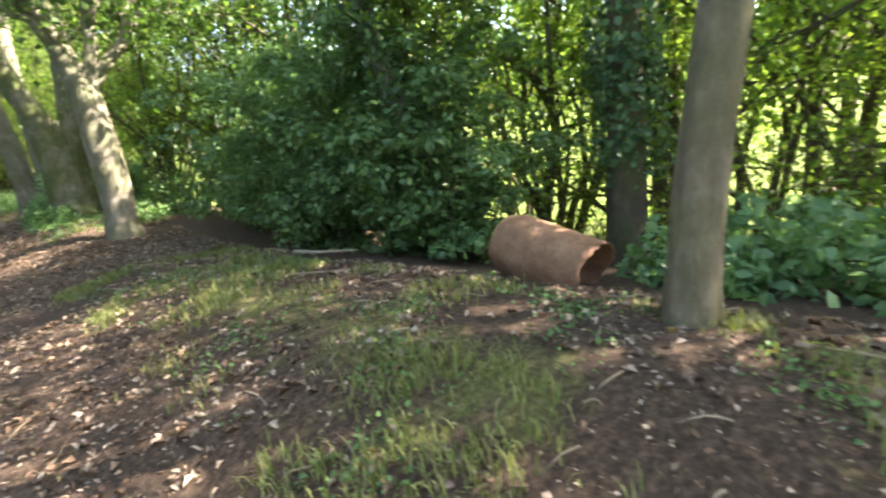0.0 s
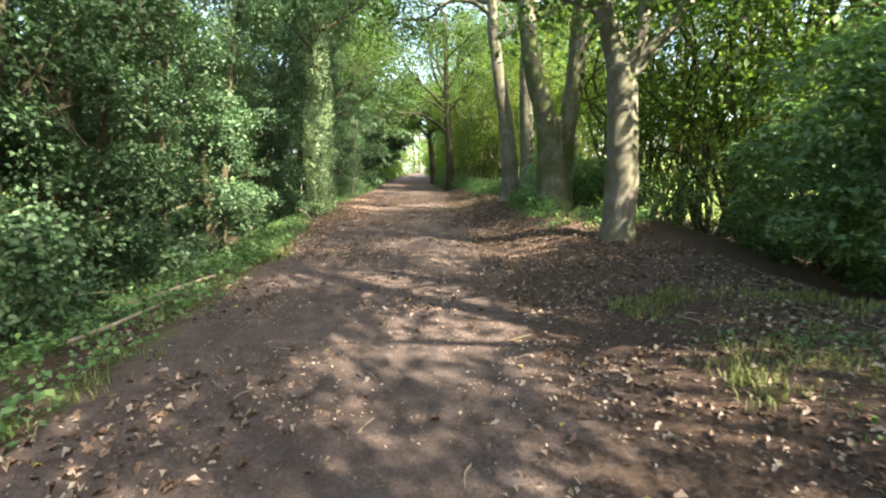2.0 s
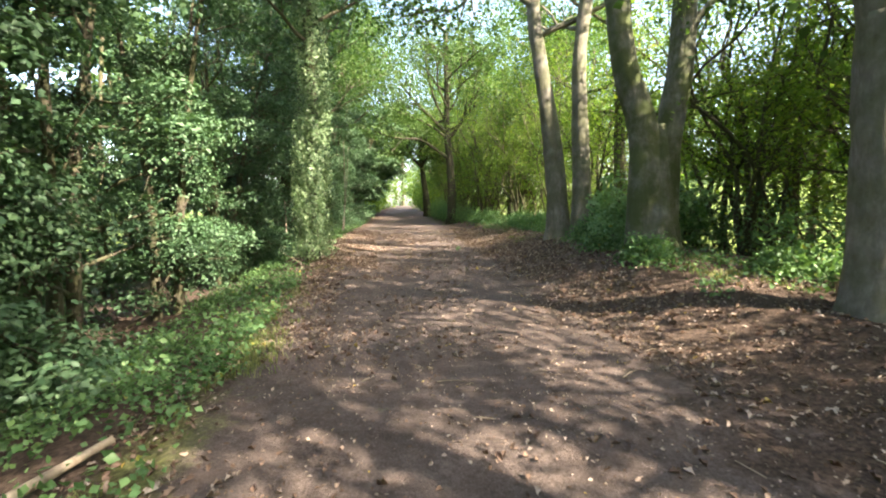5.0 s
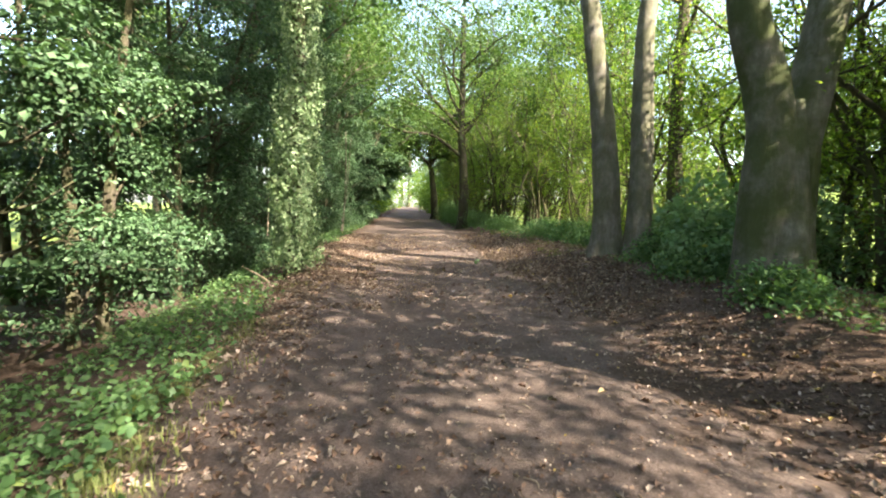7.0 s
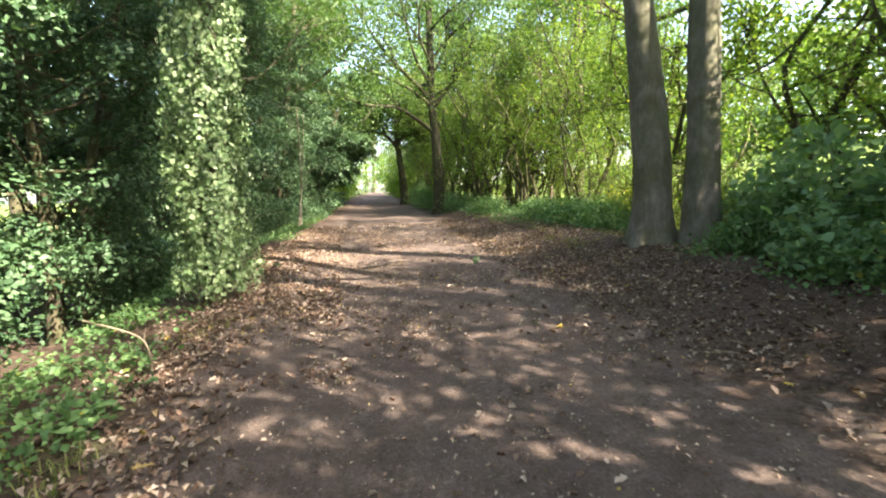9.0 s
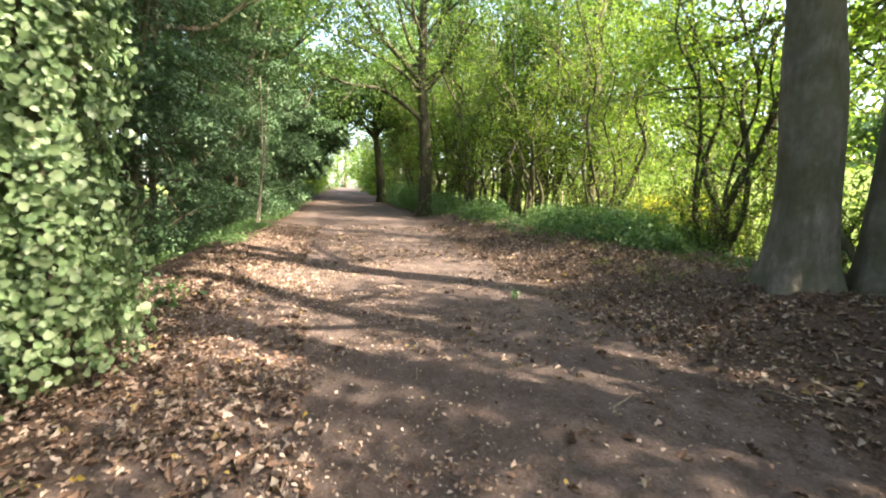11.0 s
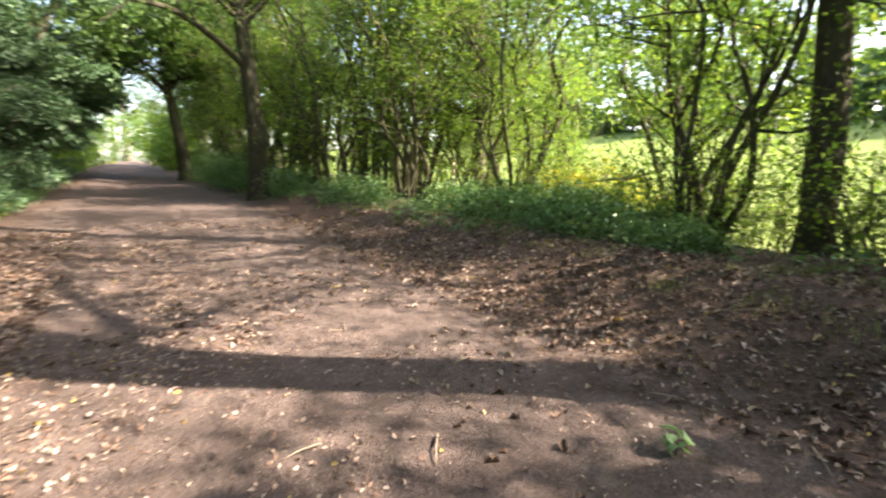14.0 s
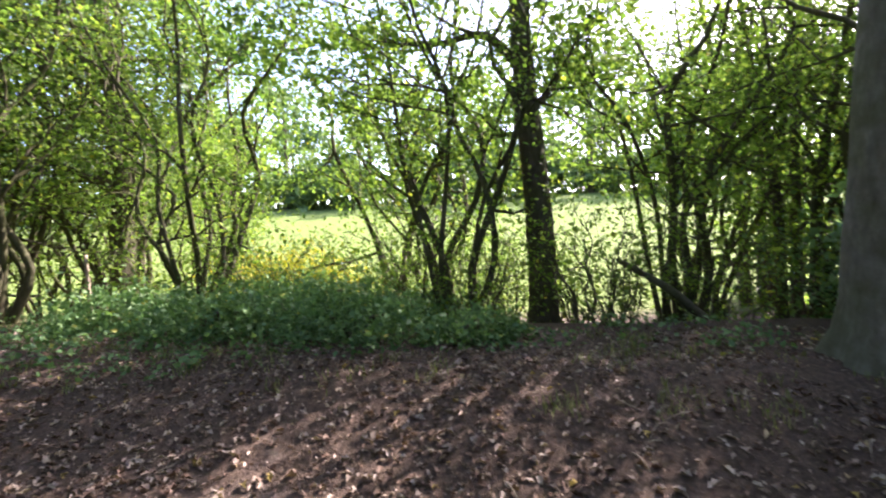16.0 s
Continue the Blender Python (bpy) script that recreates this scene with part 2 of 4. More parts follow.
def spline(points, n):
    """n points along a smooth curve through the given ones."""
    p = [Vector(q) for q in points]
    p = [p[0] * 2 - p[1]] + p + [p[-1] * 2 - p[-2]]
    out = []
    for i in range(n):
        u = i / (n - 1) * (len(p) - 3)
        k = min(int(u), len(p) - 4)
        t = u - k
        a, b, c, d = p[k:k + 4]
        out.append(0.5 * ((2 * b) + (c - a) * t + (2 * a - 5 * b + 4 * c - d) * t * t + (3 * b - a - 3 * c + d) * t ** 3))
    return out


SIMPLE = ((-0.5, 0, 0), (-0.06, 1, 1), (0.5, 0, -0.5), (-0.06, -1, 1))
ROUNDED = ((-0.5, 0, 0), (-0.28, 0.85, 0.8), (0.12, 0.95, 1), (0.5, 0, -0.6), (0.12, -0.95, 1), (-0.28, -0.85, 0.8))


RAGGED = ((-0.5, 0, 0), (-0.3, 0.55, 0.5), (-0.12, 0.35, 0.2), (0.08, 1.0, 1.1), (0.25, 0.45, 0.3), (0.5, 0, -0.7), (0.28, -0.75, 0.8), (0.06, -0.4, 0.2), (-0.15, -0.95, 1.0), (-0.36, -0.3, 0.3))


def leaves(name, centres, size, mat, rng, up=0.7, slim=0.32, fold=0.12, spread=0.35, normals=None, outline=SIMPLE):
    """One mesh of many small folded leaves."""
    c = np.asarray(centres, float)
    n, m = len(c), len(outline)
    nor = rng.normal(size=(n, 3)) + np.array([0, 0, up]) if normals is None else normals + rng.normal(size=(n, 3)) * 0.45
    nor /= np.linalg.norm(nor, axis=1)[:, None] + 1e-9
    d = rng.normal(size=(n, 3))
    d -= nor * np.sum(d * nor, axis=1)[:, None]
    d /= np.linalg.norm(d, axis=1)[:, None] + 1e-9
    w = np.cross(nor, d)
    s = (size * np.exp(np.clip(rng.normal(size=n), -1.8, 1.3) * spread))[:, None]
    curl = fold * (0.4 + 1.2 * rng.random((n, 1)))
    v = np.empty((n, m, 3))
    for k, (along, across, lift) in enumerate(outline):
        v[:, k] = c + d * s * along + w * s * slim * across + nor * s * curl * lift
    half = m // 2
    fan = []
    for k in range(1, half):
        fan += [(0, k, k + 1)] if k < half else []
    fan += [(0, half, half + 1)] + [(0, k, k + 1) for k in range(half + 1, m - 1)]
    t = len(fan)
    base = np.arange(n)[:, None] * m
    tri = np.concatenate([base + np.array(q) for q in fan], axis=1).reshape(-1)
    me = bpy.data.meshes.new(name)
    me.vertices.add(n * m)
    me.vertices.foreach_set("co", v.astype(np.float32).reshape(-1))
    me.loops.add(n * t * 3)
    me.loops.foreach_set("vertex_index", tri.astype(np.int32))
    me.polygons.add(n * t)
    me.polygons.foreach_set("loop_start", np.arange(n * t, dtype=np.int32) * 3)
    me.update()
    me.validate()
    me.materials.append(mat)
    return me


def sprays(tips, per, radius, rng, flat=0.5):
    """Leaf places in loose flattened bunches round the twig tips."""
    t = np.repeat(np.asarray(tips, float), per, axis=0)
    k = rng.normal(size=t.shape) * radius * np.array([1, 1, flat])
    k[:, 2] -= 0.25 * np.sum(k[:, :2] ** 2, axis=1) / max(radius, 0.05)
    return t + k


def clumps(centres, radii, per, rng, flat=0.62):
    """Leaf places and leanings over the rounded tops of many leafy masses."""
    c, r = np.repeat(np.asarray(centres, float), per, axis=0), np.repeat(np.asarray(radii, float), per)[:, None]
    d = rng.normal(size=c.shape)
    d[:, 2] = np.where(d[:, 2] < -0.35, -d[:, 2], d[:, 2])
    d /= np.linalg.norm(d, axis=1)[:, None] + 1e-9
    deep = (0.55 + 0.5 * rng.random((len(c), 1)) ** 0.55) * (1 + 0.22 * np.sin(d[:, :1] * 7 + c[:, :1] * 3) * np.cos(d[:, 1:2] * 6 + c[:, 1:2] * 5))
    p = c + d * deep * r * np.array([1, 1, flat])
    return p, d + np.array([0, 0, 0.55])


def grow(start, way, length, r, rng, depth, tubes, tips, wander=0.28, rise=0.08, kids=4, sides=5):
    """A branch that bends, tapers and forks; collects its tubes and twig tips."""
    steps = max(3, int(length / 0.5))
    p, d = Vector(start), Vector(way).normalized()
    path, radii = [p.copy()], [r]
    for i in range(steps):
        d = (d + Vector(rng.normal(size=3)) * wander * 0.5 + Vector((0, 0, rise))).normalized()
        p = p + d * length / steps
        path.append(p.copy())
        radii.append(r * (1 - 0.8 * (i + 1) / steps))
    tubes.append(tube(path, radii, sides, 0.1 if depth > 1 else 0))
    if depth == 0:
        for i in range(steps // 2, steps + 1):
            tips.append(path[i])
        return
    for k in range(kids):
        i = min(steps, int(steps * (0.3 + 0.7 * (k + rng.random() * 0.8) / kids)))
        out = Vector(rng.normal(size=3))
        out.z = abs(out.z) * 0.4
        b = path[max(i - 1, 0)] - path[i]
        w = (-b.normalized() + out * 0.75).normalized()
        grow(path[i], w, length * (0.42 + 0.25 * rng.random()), radii[i] * 0.62 + 0.004, rng, depth - 1, tubes, tips, wander * 1.15, rise, kids, max(3, sides - 1))
    tips.append(path[-1])


def branch(name, tubes, bark, root):
    """A limb or stem as a part, with its fine twigs under it."""
    ob = part(name, mesh_of(name, *tubes[0], bark, True), root)
    if len(tubes) > 1:
        tagged(part("spray", mesh_of("spray", *joined(tubes[1:]), bark, True), ob), kind="stuff")
    return ob


def big_tree(name, at, label, trunks, bark, leaf, limbs=(), crown=(3.0, 5, 3.4), per=26, leaf_size=0.11, seed=1, ivy=None, flare=0.45, kids=4, lean_out=0.5, ivy_mat=None, category="tree", spray=0.42, ivy_leaf=0.07):
    """A standing tree: trunks as [(points, foot radius, top radius)], drawn limbs as [(points, r0, r1)], and a grown crown:
    crown = (lowest limb's height, limbs for each trunk, their length)."""
    rng = np.random.default_rng(seed)
    root = thing(name, at, label, category)
    tips = []
    for j, (pts, r0, r1) in enumerate(trunks):
        n = 34
        path = spline(pts, n)
        radii = [r0 + (r1 - r0) * (i / (n - 1)) ** 0.8 for i in range(n)]
        path[0] = path[0] - Vector((0, 0, 0.25))
        v, f = tube(path, radii, 22, 0.16, flare, seed + j * 3.7)
        part("trunk", mesh_of("trunk", v, f, bark, True), root)
        low, count, length = crown
        if path[-1].z < low - 1:
            count = 0
        for k in range(count):
            u = k / max(count - 1, 1)
            i = min(range(n), key=lambda q: abs(path[q].z - (low + (path[-1].z - low) * u * 0.97)))
            a = k * 2.4 + seed + j
            w = Vector((math.cos(a), math.sin(a), 0.25 + lean_out * u))
            tubes = []
            grow(path[i], w, length * (1 - 0.35 * u), radii[i] * 0.5, rng, 2, tubes, tips, 0.26, 0.05, kids)
            branch("limb", tubes, bark, root)
        if ivy and j == 0:
            z0, z1, count_ivy, fat = ivy
            idx = rng.integers(0, n, count_ivy * 3)
            c, nn = [], []
            for i in idx:
                if z0 <= path[i].z <= z1 and len(c) < count_ivy:
                    a = rng.random() * 2 * math.pi
                    o = Vector((math.cos(a), math.sin(a), 0))
                    lump = 0.25 + 1.5 * max(0.0, 0.5 + 0.9 * noise.noise(Vector((math.cos(a) * 1.3, math.sin(a) * 1.3, path[i].z * 0.8 + seed))))
                    lump *= 1.0 + 1.3 * max(0.0, noise.noise(Vector((math.cos(a) * 3, math.sin(a) * 3, path[i].z * 2.6 + seed))) - 0.15) * 2
                    c.append(path[i] + o * (radii[i] + fat * rng.random() ** 0.5 * min(lump, 1.7)) + Vector((0, 0, rng.normal() * 0.15)))
                    nn.append(o)
            part("ivy", leaves("ivy", c, ivy_leaf, ivy_mat or M_IVY_LIT, rng, slim=0.42, normals=np.array(nn), outline=ROUNDED), root, "climbing ivy with lobed green leaves")
    for pts, r0, r1 in limbs:
        n = 14
        path = spline(pts, n)
        radii = [r0 + (r1 - r0) * i / (n - 1) for i in range(n)]
        tubes = [tube(path, radii, 10, 0.12, 0, seed)]
        for k in range(8):
            i = 5 + int(rng.random() * 8.9)
            w = (path[i] - path[i - 1]).normalized() + Vector(rng.normal(size=3)) * 0.5
            grow(path[i], w, 0.7 + 1.9 * rng.random(), radii[i] * 0.5 + 0.004, rng, 1, tubes, tips, 0.3, 0.05, 3)
        branch("limb", tubes, bark, root)
    if tips and per:
        part("crown", leaves("crown", sprays(tips, per, spray, rng), leaf_size, leaf, rng), root, "loose green leaves in layered sprays")
    return root


def thicket(name, at, label, stems, tall, reach, bark, leaf, per=16, leaf_size=0.08, seed=1, low=0.35, category="shrub", r=0.055, kids=3, spray=0.33, group=""):
    """A many-stemmed shrub: bent stems from one stool, twigs and leaves."""
    rng = np.random.default_rng(seed)
    root = thing(name, at, label, category, group)
    tips = []
    for k in range(stems):
        a = k * 2.4 + seed
        o = Vector((math.cos(a), math.sin(a), 0))
        out = reach * (0.35 + 0.65 * rng.random())
        t = tall * (0.75 + 0.35 * rng.random())
        foot = o * 0.16 * (1 + rng.random())
        foot.z = -0.15
        wig = 0.045 * tall
        pts = [foot] + [foot + o * out * u ** 1.15 + Vector((rng.normal() * wig * min(1, 0.4 + u), rng.normal() * wig * min(1, 0.4 + u), t * u)) for u in (0.14, 0.3, 0.46, 0.62, 0.8, 1.0)]
        n = 19
        path = spline(pts, n)
        rr = r * (0.6 + 0.7 * rng.random())
        radii = [rr * (1 - 0.8 * i / (n - 1)) for i in range(n)]
        tubes = [tube(path, radii, 7, 0.15, 0.3, seed + k)]
        for q in range(6):
            i = int(n * (low + (0.98 - low) * (q + rng.random()) / 6))
            i = min(i, n - 1)
            w = o * 0.5 + Vector(rng.normal(size=3)) * 0.7 + Vector((0, 0, 0.35))
            grow(path[i], w, tall * (0.14 + 0.16 * rng.random()), radii[i] * 0.6 + 0.003, rng, 1, tubes, tips, 0.35, 0.05, kids, 5)
        branch("stem", tubes, bark, root)
    part("crown", leaves("crown", sprays(tips, per, spray, rng), leaf_size, leaf, rng, outline=ROUNDED if category == "sapling" else SIMPLE), root, "thin sprays of leaves")
    return root


def bush(name, at, label, radii, count, leaf, leaf_size, seed, bark=None, category="shrub", lumps=0.35, stems=5, inner=0.55, group="", up=0.5, floor=-0.2, masses=False):
    """A dense bush: an uneven mass of leaves in bunches, on short stems."""
    rng = np.random.default_rng(seed)
    root = thing(name, at, label, category, group)
    rx, ry, rz = radii
    if stems:
        for k in range(stems):
            a = k * 2.4 + seed
            e = Vector((math.cos(a) * rx * 0.5, math.sin(a) * ry * 0.5, rz * 1.3))
            v, f = tube(spline([(0.1 * math.cos(a), 0.1 * math.sin(a), -0.2), e * 0.45 + Vector((0, 0, 0.1)), e], 9), [0.06 - 0.005 * i for i in range(9)], 6, 0.1)
            part("stem", mesh_of("stem", v, f, bark or M_HAZELBARK, True), root)
    bunches = max(30, count // 22)
    d = rng.normal(size=(bunches, 3))
    d /= np.linalg.norm(d, axis=1)[:, None]
    k = np.array([1 + lumps * (noise.noise(Vector(q) * 1.7 + Vector((seed, 0, 0))) + 0.6 * noise.noise(Vector(q) * 4.1 + Vector((0, seed, 0)))) for q in d])
    rad = (inner + (1 - inner) * rng.random(bunches) ** 0.6) * k
    c = d * rad[:, None] * np.array([rx, ry, rz]) + np.array([0, 0, rz * 0.92])
    c = c[c[:, 2] > floor]
    if masses:
        c = c[::3]
        pts, lean = clumps(c, 0.22 + 0.24 * rng.random(len(c)), 110, rng, 0.7)
        part("foliage", leaves("foliage", pts, leaf_size, leaf, rng, normals=lean), root)
    else:
        pts = sprays(c, 22, min(0.3, 0.14 * (rx + ry) * 0.5 + 0.06), rng, 0.6)
        part("foliage", leaves("foliage", pts, leaf_size, leaf, rng, up=up), root)
    return root


# ---- ground ----
def ground():
    xs = np.concatenate([[-1500, -600, -250, -120, -60, -35, -22, -15], np.arange(-11.5, -7.5, 0.5), np.arange(-7.5, 5.6, 0.16), np.arange(5.8, 14, 0.6), [16, 19, 24, 30, 38, 48, 60, 75, 120, 250, 600, 1500]])
    ys = np.concatenate([[-1500, -600, -250, -120, -60, -35, -22, -14, -9, -6, -4.5], np.arange(-3.5, 33, 0.2), np.arange(33.5, 60, 0.7), np.arange(61, 125, 2.5), [130, 150, 190, 260, 500, 1500]])
    X, Y = np.meshgrid(xs, ys)
    Z = height(X, Y)
    near = (np.abs(X) < 20) & (Y > -15) & (Y < 130)
    flat = Z.reshape(-1)
    fx, fy, nr = X.reshape(-1), Y.reshape(-1), near.reshape(-1)
    for i in np.nonzero(nr)[0]:
        p = Vector((fx[i], fy[i], 0))
        rough = 1.0 + 1.4 * float(sm(0.3, 2.0, fx[i])) + 1.2 * float(sm(-0.3, 1.0, left_edge(fy[i]) - fx[i]))
        flat[i] += rough * (0.022 * noise.noise(p * 0.9) + 0.012 * noise.noise(p * 3.3))
    w, h = len(xs), len(ys)
    verts = np.stack([fx, fy, flat], 1)
    j, i = np.meshgrid(np.arange(h - 1), np.arange(w - 1), indexing="ij")
    a = (j * w + i).reshape(-1)
    faces = np.stack([a, a + 1, a + 1 + w, a + w], 1)
    me = mesh_of("ground", verts.tolist(), faces.tolist(), M_GROUND, True)
    e = left_edge(fy)
    dirt = sm(-0.35, 0.35 + 1.2 * sm(14, 20, fy), fx - e) * (1 - sm(-1.9, 1.1, fx))
    verge = np.exp(-((fx - e + 0.15) / 0.5) ** 2) * 0.62 * (1 - 0.6 * sm(15, 22, fy))
    rough_grass = 0.56 * np.exp(-((fx - 1.7) / 0.75) ** 2) * (1 - sm(5.5, 9, fy)) * sm(0.3, 0.8, np.hypot(fx - 2.0, fy - 0.35))
    right = 0.65 * sm(2.4, 3.2, fx) * sm(23, 26, fy)
    field = sm(8.5, 11, fx) + sm(-12, -16, fx)
    col = np.stack([dirt, np.clip(verge + rough_grass + right, 0, 1), np.clip(field, 0, 1), np.ones_like(dirt)], 1)
    att = me.color_attributes.new("cover", "FLOAT_COLOR", "POINT")
    att.data.foreach_set("color", col.astype(np.float32).reshape(-1))
    tagged(new("ground", me), "worn brown earth track between leafy banks and a green field", "ground", kind="structure")


ground()


# ---- the tall trees beside the track ----
def beech_fork():
    at = (2.4, 11.75, H(2.4, 11.75))
    trunk = [(0, 0, 0), (0.02, 0, 1.2), (-0.04, 0.02, 2.4), (-0.1, 0, 3.3)]
    limbs = [([(-0.1, 0, 3.1), (-0.32, 0.05, 3.9), (-0.62, 0.1, 4.7), (-0.8, 0.3, 6.4), (-1.0, 0.6, 10.0)], 0.24, 0.07),
             ([(-0.02, 0, 3.15), (0.2, -0.05, 3.75), (0.32, 0, 4.5), (0.75, 0.1, 5.6), (0.8, -0.2, 9.5)], 0.15, 0.05),
             ([(0.05, 0, 3.1), (0.4, -0.1, 3.6), (0.82, -0.15, 4.1), (1.0, -0.2, 4.9), (1.5, -0.5, 7.4)], 0.15, 0.05),
             # the next two boughs are added to throw shade on the track
             ([(0.3, -0.1, 4.4), (0.6, -1.2, 6.0), (1.0, -2.6, 7.5), (1.4, -4.0, 8.4)], 0.1, 0.03),
             ([(-0.6, 0.1, 4.7), (-1.0, -1.0, 6.5), (-1.2, -2.5, 8.0), (-1.0, -4.2, 9.0)], 0.09, 0.03),
             ([(0.9, -0.1, 4.3), (1.7, 0.1, 4.75), (3.0, 0.5, 5.0), (4.6, 0.6, 5.1)], 0.07, 0.02),
             ([(-0.3, -0.1, 3.9), (-1.0, -0.4, 5.2), (-2.4, -0.6, 6.4), (-3.8, -0.9, 7.0)], 0.08, 0.02)]
    big_tree("tree", at, "grey-barked tree forking low into several limbs", [(trunk, 0.33, 0.27)], M_BEECH, M_CANOPY, limbs, (3.0, 0, 0), 32, 0.125, 3, spray=0.6)


def twin_beech():
    at = (2.35, 16.3, H(2.35, 16.3))
    a = [(-0.22, 0, 0), (-0.22, 0, 1.4), (-0.26, 0, 2.3), (-0.38, 0, 2.95), (-0.68, 0, 3.8), (-0.92, 0, 5.2), (-1.12, 0.1, 8), (-1.0, 0.3, 13.5), (-0.9, 0.2, 18)]
    b = [(0.24, 0.08, 0), (0.22, 0.1, 1.4), (0.3, 0.1, 2.3), (0.42, 0.1, 2.95), (0.58, 0.1, 4.2), (0.62, 0.1, 5.6), (0.85, 0.2, 8), (1.2, 0.4, 13.5), (1.4, 0.2, 18)]
    limbs = [([(0.42, 0.1, 4.0), (0.95, 0.0, 5.0), (1.7, -0.1, 5.6), (3.2, -0.2, 6.2)], 0.1, 0.03)]
    big_tree("tree", at, "mossy twin-stemmed grey tree joined at its foot", [([(0.0, 0.02, 0), (0.0, 0.04, 1.2), (0.0, 0.05, 2.0), (0.0, 0.05, 2.7)], 0.54, 0.22), (a, 0.38, 0.15), (b, 0.38, 0.15)], M_MOSSY, M_CANOPY, limbs, (6.0, 12, 5.4), 16, 0.125, 8, spray=0.5, flare=0.3)


def slender_pair():
    at = (1.88, 21.02, H(1.88, 21.02))
    a = [(0, 0, 0), (-0.05, 0, 1.5), (-0.2, 0, 3.0), (-0.55, 0, 5.2), (-0.8, 0.1, 7.5), (-0.6, 0.2, 12.0), (-0.5, 0.2, 17)]
    limbs = [([(-0.75, 0.05, 7.0), (-1.6, 0.0, 7.5), (-2.6, 0.0, 7.45), (-3.2, 0, 6.9), (-4.4, 0.1, 6.9)], 0.11, 0.03)]
    big_tree("tree", at, "tall grey tree with a bent bough over the track", [(a, 0.37, 0.13)], M_BEECH, M_CANOPY, limbs, (6.2, 11, 5.2), 17, 0.125, 12, spray=0.5, flare=0.8)
    at = (2.4, 20.4, H(2.4, 20.4))
    b = [(0, 0, 0), (0.0, 0, 1.5), (-0.06, 0, 3.0), (-0.12, 0, 5.2), (0.2, 0.1, 8), (0.5, 0.2, 12.5), (0.6, 0.2, 17)]
    big_tree("tree", at, "tall grey tree standing close beside another", [(b, 0.32, 0.12)], M_BEECH, M_CANOPY, (), (6.4, 11, 5.2), 17, 0.125, 14, spray=0.5)


def dark_pole_tree():
    at = (5.35, 23.85, H(5.35, 23.85))
    a = [(0, 0, 0), (-0.02, 0.03, 1.4), (0.0, 0.1, 2.8), (0.0, 0.22, 4.2), (0.0, 0.27, 6.0), (0.1, 0.25, 10), (0.1, 0.2, 16)]
    limbs = [([(0, 0.3, 4.55), (-0.1, 0.9, 5.1), (-0.2, 1.7, 5.0), (-0.2, 2.5, 5.2)], 0.1, 0.03), ([(0, 0.2, 3.6), (0.2, -0.35, 4.3), (0.3, -0.8, 5.2)], 0.06, 0.02)]
    big_tree("tree", at, "straight dark-barked tree at the field edge", [(a, 0.27, 0.14)], M_OAK, M_HAZEL, limbs, (5.8, 13, 5.2), 24, 0.115, 21, flare=0.35)


def oak_over_track():
    at = (0.25, 38.4, H(0.25, 38.4))
    a = [(0, 0, 0), (0.05, 0, 2.0), (-0.05, 0, 4.0), (-0.22, 0, 6.0), (-0.2, 0, 8.0), (-0.25, 0, 13)]
    limbs = [([(-0.1, 0, 4.4), (-0.9, -0.3, 5.0), (-2.2, -0.6, 5.7), (-3.6, -0.9, 5.75), (-5.2, -1.1, 6.2)], 0.13, 0.04),
             ([(-0.25, 0, 5.9), (-1.5, -0.5, 6.7), (-3.0, -0.8, 7.3), (-4.9, -1.0, 8.0)], 0.1, 0.03),
             ([(-0.25, 0, 6.2), (-1.2, -0.3, 7.1), (-2.3, -0.6, 8.1), (-3.3, -0.9, 9.3), (-4.4, -1.2, 11.2)], 0.15, 0.04),
             ([(-0.28, 0, 5.7), (0.6, -0.2, 6.7), (1.4, -0.4, 8.2), (1.9, -0.5, 10.5)], 0.15, 0.04),
             ([(-0.25, 0, 7.0), (-1.0, 0.1, 8.4), (-1.5, 0.1, 10.4), (-1.7, 0.2, 12.5)], 0.1, 0.03),
             ([(-0.25, 0, 7.4), (0.5, 0.1, 8.6), (0.8, 0.1, 10.4), (0.9, 0.2, 12.5)], 0.09, 0.03)]
    big_tree("tree", at, "oak with boughs arching across the track, bark darkened as shade", [(a, 0.36, 0.15)], M_OAK_SHADE, M_CANOPY, limbs, (6.4, 10, 5.0), 20, 0.125, 31, spray=0.6)
    at = (-0.75, 52, H(-0.75, 52))
    a = [(0, 0, 0), (-0.2, 0, 2.5), (-0.5, 0, 5.0), (-0.6, 0, 8)]
    limbs = [([(-0.4, 0, 4.6), (-1.5, 0, 5.8), (-3.2, 0, 6.2), (-5.5, 0, 6.0)], 0.16, 0.04), ([(-0.5, 0, 5), (0.5, 0, 6.5), (1.8, 0, 8)], 0.16, 0.05)]
    big_tree("tree", at, "oak leaning over the far track, bark darkened as shade", [(a, 0.42, 0.15)], M_OAK_SHADE, M_CANOPY, limbs, (4.6, 9, 5.2), 36, 0.2, 33, spray=0.6)


